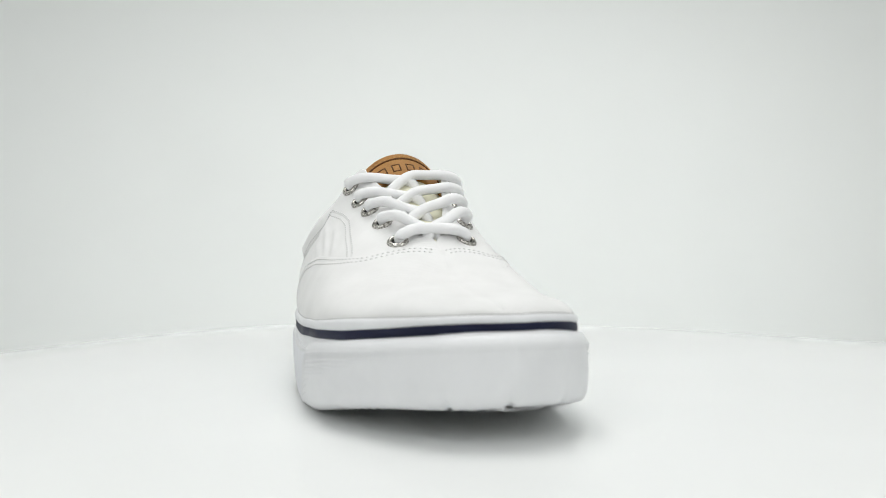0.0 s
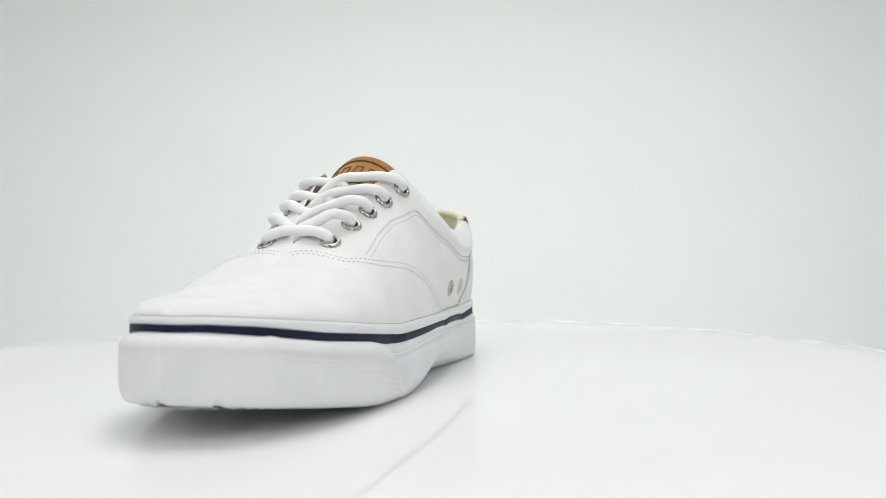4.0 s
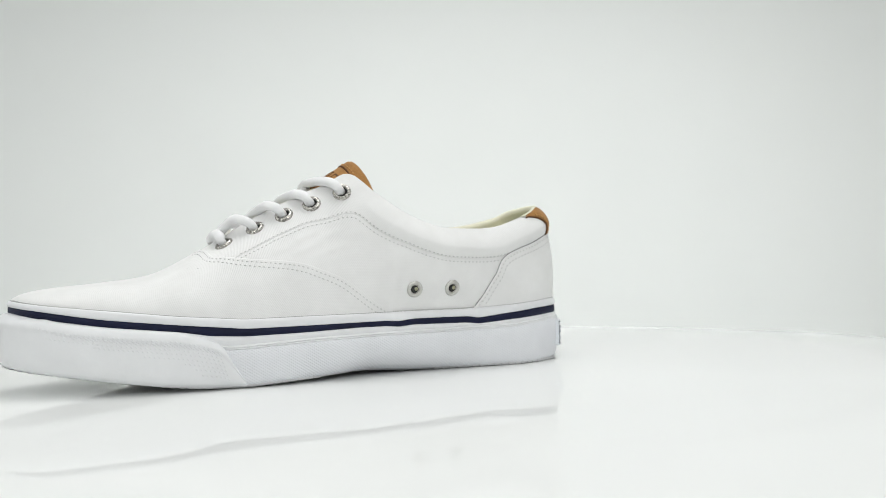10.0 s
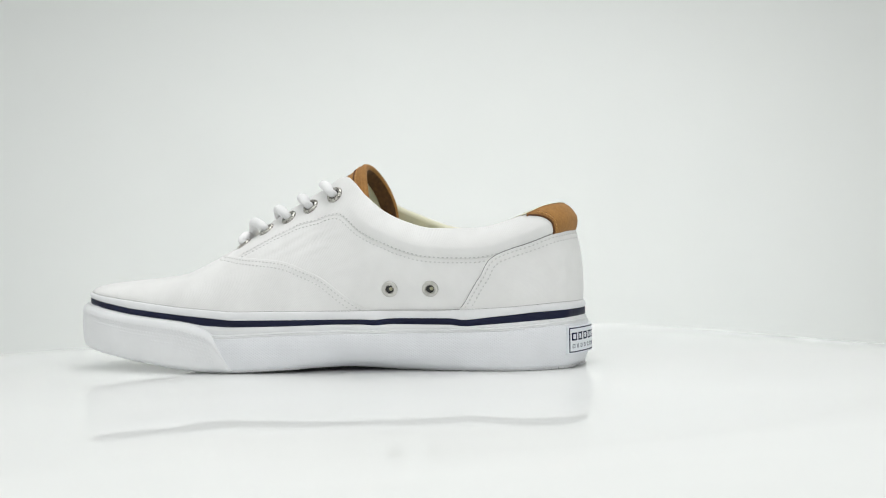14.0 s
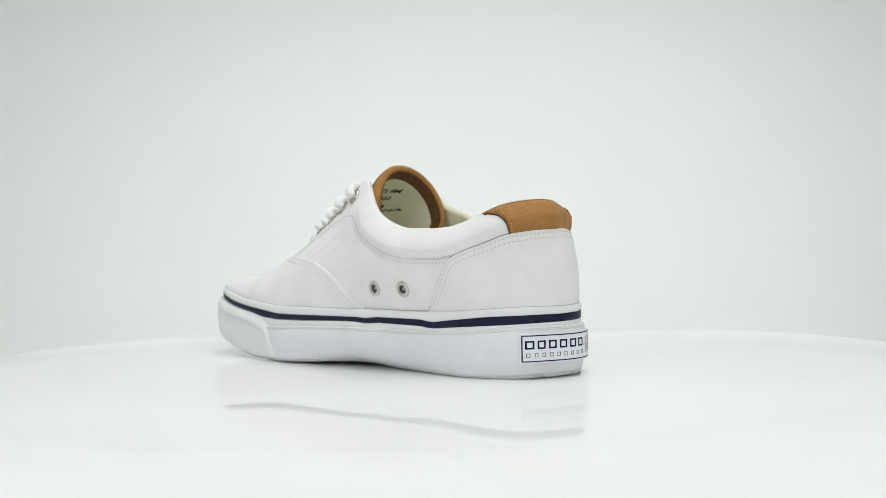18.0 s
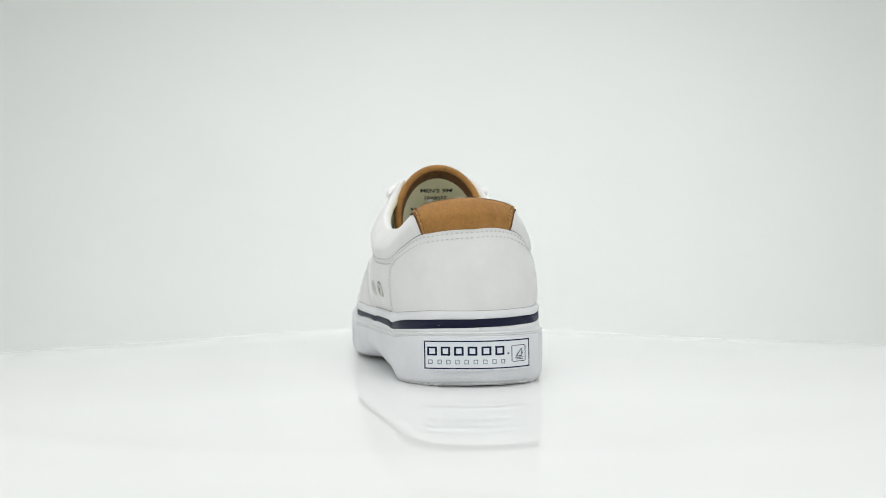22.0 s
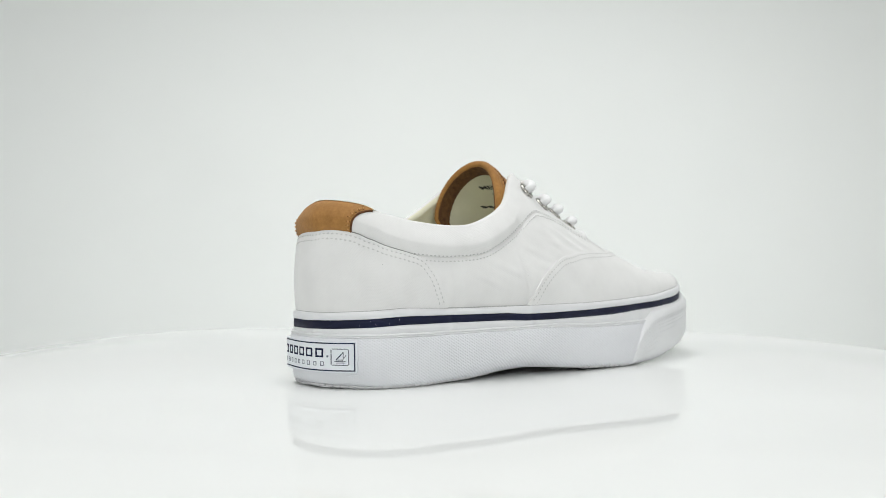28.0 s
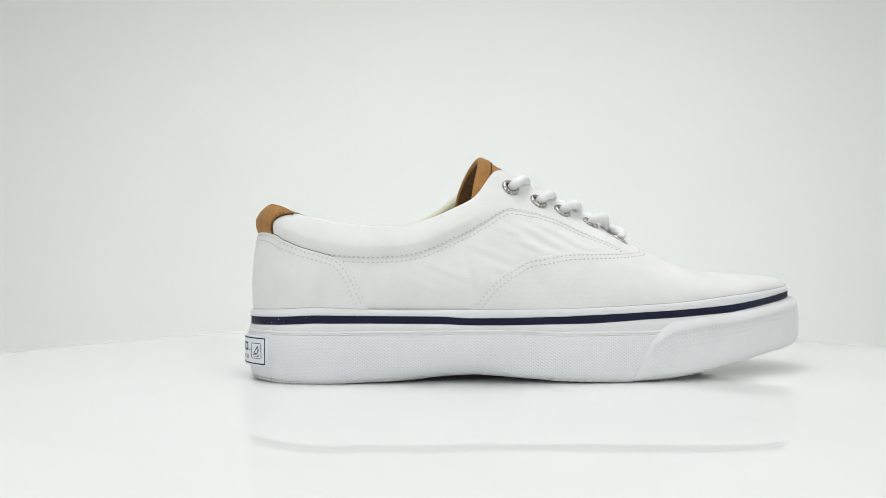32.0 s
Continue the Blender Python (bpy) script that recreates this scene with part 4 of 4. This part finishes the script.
for x, z in ((9.1, 50.9), (-15.7, 50.6)):
    c, nn = surface_frame(IN, x, z, 0.2)
    v, f = ring_solid(c, nn, [(2.9, -3.4), (2.8, 0.2), (3.0, 0.7), (3.6, 0.9), (4.3, 0.7), (4.9, 0.2), (5.0, -0.4), (3.8, -0.6)])
    ring = part("vent_eyelet", v, f, BRIGHT, shoe, "round nickel vent eyelet")
    v, f = ring_solid(c, nn, [(2.35, 0.0), (2.95, 0.15), (2.95, -0.6), (2.35, -0.6)], 20)
    part("inner_ring", v, f, NICKEL, ring, "dull inner ring")
    # black disc in place of the vent's dark depth
    v, f = ring_solid(c, nn, [(0.01, -0.05), (2.4, -0.05), (2.4, -0.6), (0.01, -0.6)], 16)
    part("hole_shade", v, f, BLACK_INK_AND_SHADE, ring)
    # small olive disc towards the heel paints the lit part of the vent
    v, f = ring_solid(c + np.array([-0.9, 0.0, 0.2]), nn, [(0.01, 0.0), (1.15, 0.0), (1.15, -0.4), (0.01, -0.4)], 16)
    part("lit_patch", v, f, SEAM, ring, "olive disc for the lit side of the vent's inside")


LACE_PEAK = (7.2, 6.4, 6.0, 5.6)


def tongue_top(x, aside):
    """Height of the tongue's face at x, aside from its middle."""
    t = np.interp(-x, -SPINE[:, 0], EDGE_T)
    w = np.interp(t, EDGE_T, HALF)
    return np.interp(t, EDGE_T, SPINE[:, 2]) - np.interp(t, EDGE_T, DROP) * (1 - math.sqrt(max(0.0, 1 - min(aside / w, 1.0) ** 2)))


def build_laces():
    mid = -17.5
    for k in range(5):
        for inner in (True, False):
            sign = 1 if inner else -1
            c, nn = EYE_AT[inner, k]
            if k == 4:
                if not inner:
                    continue
                c2, n2 = EYE_AT[False, k]
                keys = [c - nn * 1.4 + np.array([0.6, -0.9, 0.3]), c + nn * 1.8 + np.array([0.8, -1.2, 0.8]), c + np.array([2.0, -3.5, 4.2]), np.array([c[0] + 3, mid + 8, c[2] + 5.6]), np.array([c[0] + 2.5, mid - 8, c[2] + 5.8]),
                        c2 + np.array([2.0, 3.5, 4.2]), c2 + n2 * 1.8 + np.array([0.8, 1.2, 0.8]), c2 - n2 * 1.4 + np.array([0.6, 0.9, 0.3])]
            else:
                d, _ = EYE_AT[not inner, k + 1]
                over = 1.5 if inner else -1.7
                wide, gap, run = abs(c[1] - mid), abs(d[1] - mid), d[0] - c[0]

                def on_tongue(along, aside, lift):
                    """A place above the tongue: along the way to the next eyelet, aside from the middle."""
                    x = c[0] + along * run
                    return np.array([x, mid + sign * aside, tongue_top(x, abs(aside)) + lift])

                peak = LACE_PEAK[k] - (0.8 if inner else 2.6)
                rim_z = c[2] + peak
                tail = [on_tongue(1.16, -gap * 0.5, 0.4), on_tongue(1.08, -gap * 0.32, 2.2)] if inner else [on_tongue(0.95, -gap * 0.13, -3.6)]
                if k == 3:
                    tail = [on_tongue(0.98, -gap * 0.22, -1.5)]
                cross = on_tongue(0.95, 0.0, 3.5 + over)
                slope = np.array([c[0] + 0.78 * run, mid + sign * wide * 0.40, 0.5 * (rim_z + 0.5 + cross[2]) + 0.3])
                keys = tail + [cross, slope, np.array([c[0] + 0.58 * run, mid + sign * wide * 0.74, rim_z + 0.5]), np.array([c[0] + 0.30 * run, mid + sign * wide * 0.94, c[2] + 0.74 * peak]) + nn * 1.1,
                               c + nn * 2.2 + np.array([1.7, -sign * 0.5, 0.7]), c - nn * 1.4 + np.array([0.6, -sign * 0.4, 0.3])]
            path = spline(keys, 56)
            end = np.minimum(1.0, 0.86 + 0.14 * np.arange(56) / 7.0)
            thick = 3.15 * end[::-1] * (end if k == 4 else 1.0)
            verts, faces = tube(path, thick, 14, 0.88)
            d = np.concatenate([[0], np.cumsum(np.linalg.norm(np.diff(path, axis=0), axis=1))])
            uv = np.stack([np.repeat(d, 14), np.tile(np.arange(14) * 1.5, 56)], 1)
            part("lace", verts, faces, LACE, shoe, "thick white cotton lace", uv=uv)


build_laces()


def stitch_line(s, us, vs, off, shift, material=None, pitch=2.65):
    """Stitches along (u, v), moved across the line by shift units."""
    p = s.at(us, vs, off)
    nn = s.normal(us, vs)
    t = unit(np.gradient(p, axis=0))
    p = p + np.cross(nn, t) * shift
    stitches("stitching", p, nn, material or PALE_THREAD, shoe, (0.9, 0.46, 0.45), pitch=pitch, label="fine stitch row")


def build_stitching():
    for s in SIDES:
        L = LINES[s.inner]
        q = 1 if s.inner else -1
        # collar line, then up to the lacing flap and forward
        us = np.linspace(L["low"][0][0], L["eye"][0][-1] - 0.01, 160)
        vs = facing_low(s, us)
        stitch_line(s, us, vs, 0.12, q * 2.2)
        up = np.clip(vs + 0.012, 0, 0.99)
        n_low = int(np.sum(us < L["low"][0][-1]))
        stitch_line(s, us[:n_low], up[:n_low], (pad(s, us, up) + 0.1)[:n_low], 0.0, THREAD)
        stitch_line(s, us[n_low - 1:], up[n_low - 1:], (pad(s, us, up) + 0.1)[n_low - 1:], 0.0)
        us = np.linspace(L["seam"][0][0] + 0.008, L["vee"] - 0.003, 140)
        vs = np.clip(eased(L["seam"], us), 0, 1)
        for shift in (1.9, 4.8):
            stitch_line(s, us, vs, 1.25, q * shift)
        us = np.linspace(0.0, L["heel"][0][-1] - 0.006, 130)
        vs = np.clip(eased(L["heel"], us), 0, 1)
        for shift in (1.9, 4.8):
            stitch_line(s, us, vs, 1.25, q * shift)
        # dark tube painting the gap's shade along the heel counter's edge and the collar
        us = np.linspace(L["tab"][0] * 0.8, L["heel"][0][-1] - 0.004, 90)
        vs = np.clip(eased(L["heel"], us), 0, 1)
        wide = np.interp(us, [us[0], L["low"][0][0], L["low"][0][0] + 0.01, us[-1]], [0.28, 0.28, 0.2 if s.inner else 0.02, 0.16 if s.inner else 0.02])
        v, f = tube(s.at(us, np.clip(vs + 0.006, 0, 0.99), 0.75), wide, 6, 1.0, normal=(0, q, 0.2))
        part("edge_shade", v, f, GAP_SHADE, shoe, "dark line for the shade in the heel counter's seam gap")
        # raw dark edge of the heel tab, with ragged tan stitches beside it
        ul, vl, ut = L["tab"]
        us = ul + (ut - ul) * np.linspace(0, 1, 40) ** 2
        vs = tab_edge(L, us)
        low = np.minimum(vs, 0.985)
        v, f = tube(s.at(us, low, pad(s, us, low) + 0.45), 0.62, 8, 0.9, normal=(0, q, 0.4))
        part("tab_edge", v, f, DARK_LEATHER, shoe, "dark raw edge of the tab")
        p, nn = s.at(us, low, pad(s, us, low) + 1.15)[:29], s.normal(us, low)[:29]
        p = p - q * np.cross(nn, unit(np.gradient(p, axis=0))) * 2.0
        stitches("stitching", p, nn, TAN_THREAD, shoe, (0.9, 0.75, 0.7), 2.3, "coarse tan stitch row")
        stitches("stitching", p - nn * 0.2, nn, DARK_LEATHER, shoe, (0.5, 1.5, 0.35), 2.3, "dark needle holes")


build_stitching()


# ---- heel label: plain bars in place of the lettering ----
def build_label():
    heel = int(np.argmin(RIM[:, 0]))
    n_rim = len(RIM)
    order = [(heel + k) % n_rim for k in range(-110, 111)]
    if RIM[order[0], 1] < RIM[order[-1], 1]:
        order = order[::-1]
    line = RIM[order] + NOR[order] * 0.4
    nrm = NOR[order]
    d = np.concatenate([[0], np.cumsum(np.linalg.norm(np.diff(line, axis=0), axis=1))])
    y = line[:, 1]
    s0 = float(np.interp(-2.0, -y[:130], d[:130]))
    back = np.where((np.arange(len(y)) > 110))[0]
    s1 = float(np.interp(53.3, -y[back], d[back]))

    def place(sx, z, out):
        """sx: 0 to 1 from the inner end to the outer end of the label."""
        q = s0 + (s1 - s0) * np.asarray(sx, float)
        p = np.stack([np.interp(q, d, line[:, c]) for c in (0, 1)], -1)
        k = unit(np.stack([np.interp(q, d, nrm[:, c]) for c in (0, 1)], -1))
        return np.concatenate([p + k * np.asarray(out)[..., None], np.broadcast_to(np.asarray(z, float), q.shape)[..., None]], -1)

    def block(name, a, b, z0, z1, o0, o1, material, parent, label="", n=10):
        sx = np.linspace(a, b, n)
        rows = [place(sx, z0, o0 + 0 * sx), place(sx, z0, o1 + 0 * sx), place(sx, z1, o1 + 0 * sx), place(sx, z1, o0 + 0 * sx)]
        pts = np.stack(rows, 1)
        v = pts.reshape(-1, 3)
        f = grid_faces(n, 4) + [(0, 1, 2, 3), tuple((n - 1) * 4 + q for q in (3, 2, 1, 0))]
        return part(name, v, f, material, parent, label, smooth=False)

    z0, z1 = 10.4, 25.9
    plate = block("heel_label", 0.0, 1.0, z0 - 0.8, z1 + 0.6, -1.0, 1.5, PLATE, shoe, "white heel label with a navy frame", 40)
    for za, zb in ((z0, z0 + 0.65), (z1 - 0.65, z1)):
        block("frame", 0.012, 0.988, za, zb, 1.3, 1.62, INK, plate, "navy frame line", 40)
    for a in (0.012, 0.977):
        block("frame", a, a + 0.011, z0 + 0.65, z1 - 0.65, 1.3, 1.62, INK, plate, "navy frame line", 2)
    # large bars, then small bars under them
    def hollow(name, a, b, za, zb, wide, thick, material, label):
        whole = block(name, a, a + wide, za, zb, 1.3, 1.62, material, plate, label, 2)
        block("stroke", b - wide, b, za, zb, 1.3, 1.62, material, whole, n=2)
        block("stroke", a + wide, b - wide, za, za + thick, 1.3, 1.62, material, whole, n=2)
        block("stroke", a + wide, b - wide, zb - thick, zb, 1.3, 1.62, material, whole, n=2)

    for k in range(6):
        x = 0.042 + 0.116 * k
        hollow("bar", x, x + 0.082, z1 - 8.1, z1 - 3.2, 0.017, 0.95, INK, "dark navy block")
    for k in range(9):
        x = 0.05 + 0.078 * k
        hollow("bar", x, x + 0.036, z0 + 2.7, z0 + 5.1, 0.006, 0.35, GREY_INK, "small grey block")
    block("bar", 0.735, 0.752, z1 - 8.0, z1 - 6.9, 1.3, 1.62, GREY_INK, plate, "small grey block", 2)
    # square emblem with clipped corners and a plain sail over two ripples
    a, b, c, e = 0.775, 0.935, z0 + 3.2, z1 - 3.2
    for p in ((a + 0.01, b - 0.01, c, c + 0.35), (a + 0.01, b - 0.01, e - 0.35, e), (a, a + 0.007, c + 0.5, e - 0.5), (b - 0.007, b, c + 0.5, e - 0.5)):
        block("emblem", *p, 1.3, 1.62, INK, plate, "navy square emblem", 3)
    for x0, za, x1, zb, w in ((0.822, 3.0, 0.886, 7.3, 0.5), (0.822, 3.0, 0.884, 3.0, 0.4), (0.884, 3.0, 0.886, 7.3, 0.35), (0.89, 4.0, 0.908, 5.6, 0.35), (0.806, 2.2, 0.905, 2.2, 0.35), (0.82, 1.4, 0.90, 1.4, 0.3)):
        long = np.array([(x1 - x0) * 62.0, zb - za])
        side = np.array([-long[1], long[0]]) / np.linalg.norm(long) * w / 2
        q = np.array([(x0 + side[0] / 62, za + side[1]), (x0 - side[0] / 62, za - side[1]), (x1 - side[0] / 62, zb - side[1]), (x1 + side[0] / 62, zb + side[1])])
        v = place(q[:, 0], 0, np.full(4, 1.66))
        v[:, 2] = c + q[:, 1]
        part("emblem", v, [(0, 1, 2, 3)], INK, plate, "navy sail stroke", smooth=False)


build_label()


def build_heel_joint():
    """The overlap of the rubber band at the back, and a few pale nicks in the stripe."""
    heel = int(np.argmin(RIM[:, 0]))
    idx = [(heel + k) % len(RIM) for k in (-1, 0, 1, 2)]
    for low in (((-2.2, RIDGE + 2.1), (-1.7, RIDGE + 2.4), (-1.75, STRIPE_LOW - 0.1)), ((-1.8, STRIPE_TOP + 0.1), (-2.1, FOX_TOP - 1.4), (-2.6, FOX_TOP - 0.6))):
        rows = [np.concatenate([RIM[idx] + NOR[idx] * (np.array([-0.9, o + 2.45, o + 2.3, o + 1.75]) - 1.9)[:, None], z[idx][:, None]], 1) for o, z in low]
        sheet("band_joint", np.stack(rows, 1), RUBBER, shoe, "upright joint in the rubber band")
    rng = random.Random(4)
    verts, faces = [], []
    for k in range(6):
        i = (heel + (16, -19, -23, -25, -30, -34)[k]) % len(RIM)
        c = np.array([*(RIM[i] + NOR[i] * (BAND[i] + 0.42)), STRIPE_LOW[i] + rng.uniform(0.8, 3.4)])
        t, z = np.array([*TAN[i], 0.0]) * rng.uniform(0.2, 0.55), np.array([0, 0, rng.uniform(0.07, 0.15)])
        q = len(verts)
        verts += [c - t, c - z, c + t * 0.8, c + z * 1.2]
        faces.append((q, q + 1, q + 2, q + 3))
    tagged(part("nicks", verts, faces, RUBBER, shoe, "tiny pale nicks in the stripe", smooth=False), kind="stuff")


build_heel_joint()


def build_specks():
    """A few tiny dark specks on the cloth."""
    verts, faces = [], []
    for s, x, z, size in ((IN, 132.7, 65.2, 0.38), (IN, 138.1, 65.3, 0.22), (OUT, -55.1, 76.0, 0.32), (OUT, -76.3, 66.3, 0.25), (OUT, 20.0, 58.0, 0.25)):
        c, nn = surface_frame(s, x, z, 1.1)
        t = unit(np.cross(nn, (0.2, 0.1, 1.0)))
        w = np.cross(nn, t)
        k = len(verts)
        verts += [c - t * size, c - w * size * 0.6, c + t * size, c + w * size * 0.7, c + nn * 0.2]
        faces += [(k, k + 1, k + 4), (k + 1, k + 2, k + 4), (k + 2, k + 3, k + 4), (k + 3, k, k + 4)]
    tagged(part("lint", verts, faces, DUST, shoe, "tiny dark specks on the cloth"), kind="stuff")


build_specks()


# ---- motion ----
# small unevenness of the turntable's turn, in degrees, every two seconds
UNEVEN = [0.21, 0.02, -0.12, -0.21, 0.0, 0.03, -0.01, -0.03, -0.01, 0.03, 0.01, -0.08, 0.14, 0.15, -0.03, -0.1, -0.01]


def turned(t):
    """The pose at t seconds of the steady clockwise turn."""
    spin = -55.816 - 8.57448 * t + float(np.interp(t, np.arange(17) * 2.0, UNEVEN))
    return pose(0, 0, 0, 0, 0, spin - 21.742)


def motions():
    # the plate sits one degree askew on its axle
    askew = pose(0, 0, 0.72 * U, math.degrees(math.atan(0.006)), math.degrees(math.atan(0.0165)), 0)
    walk(turntable, [(float(t), turned(t) @ askew) for t in range(33)])
    walk(shoe, [(float(t), turned(t)) for t in range(33)])


motions()
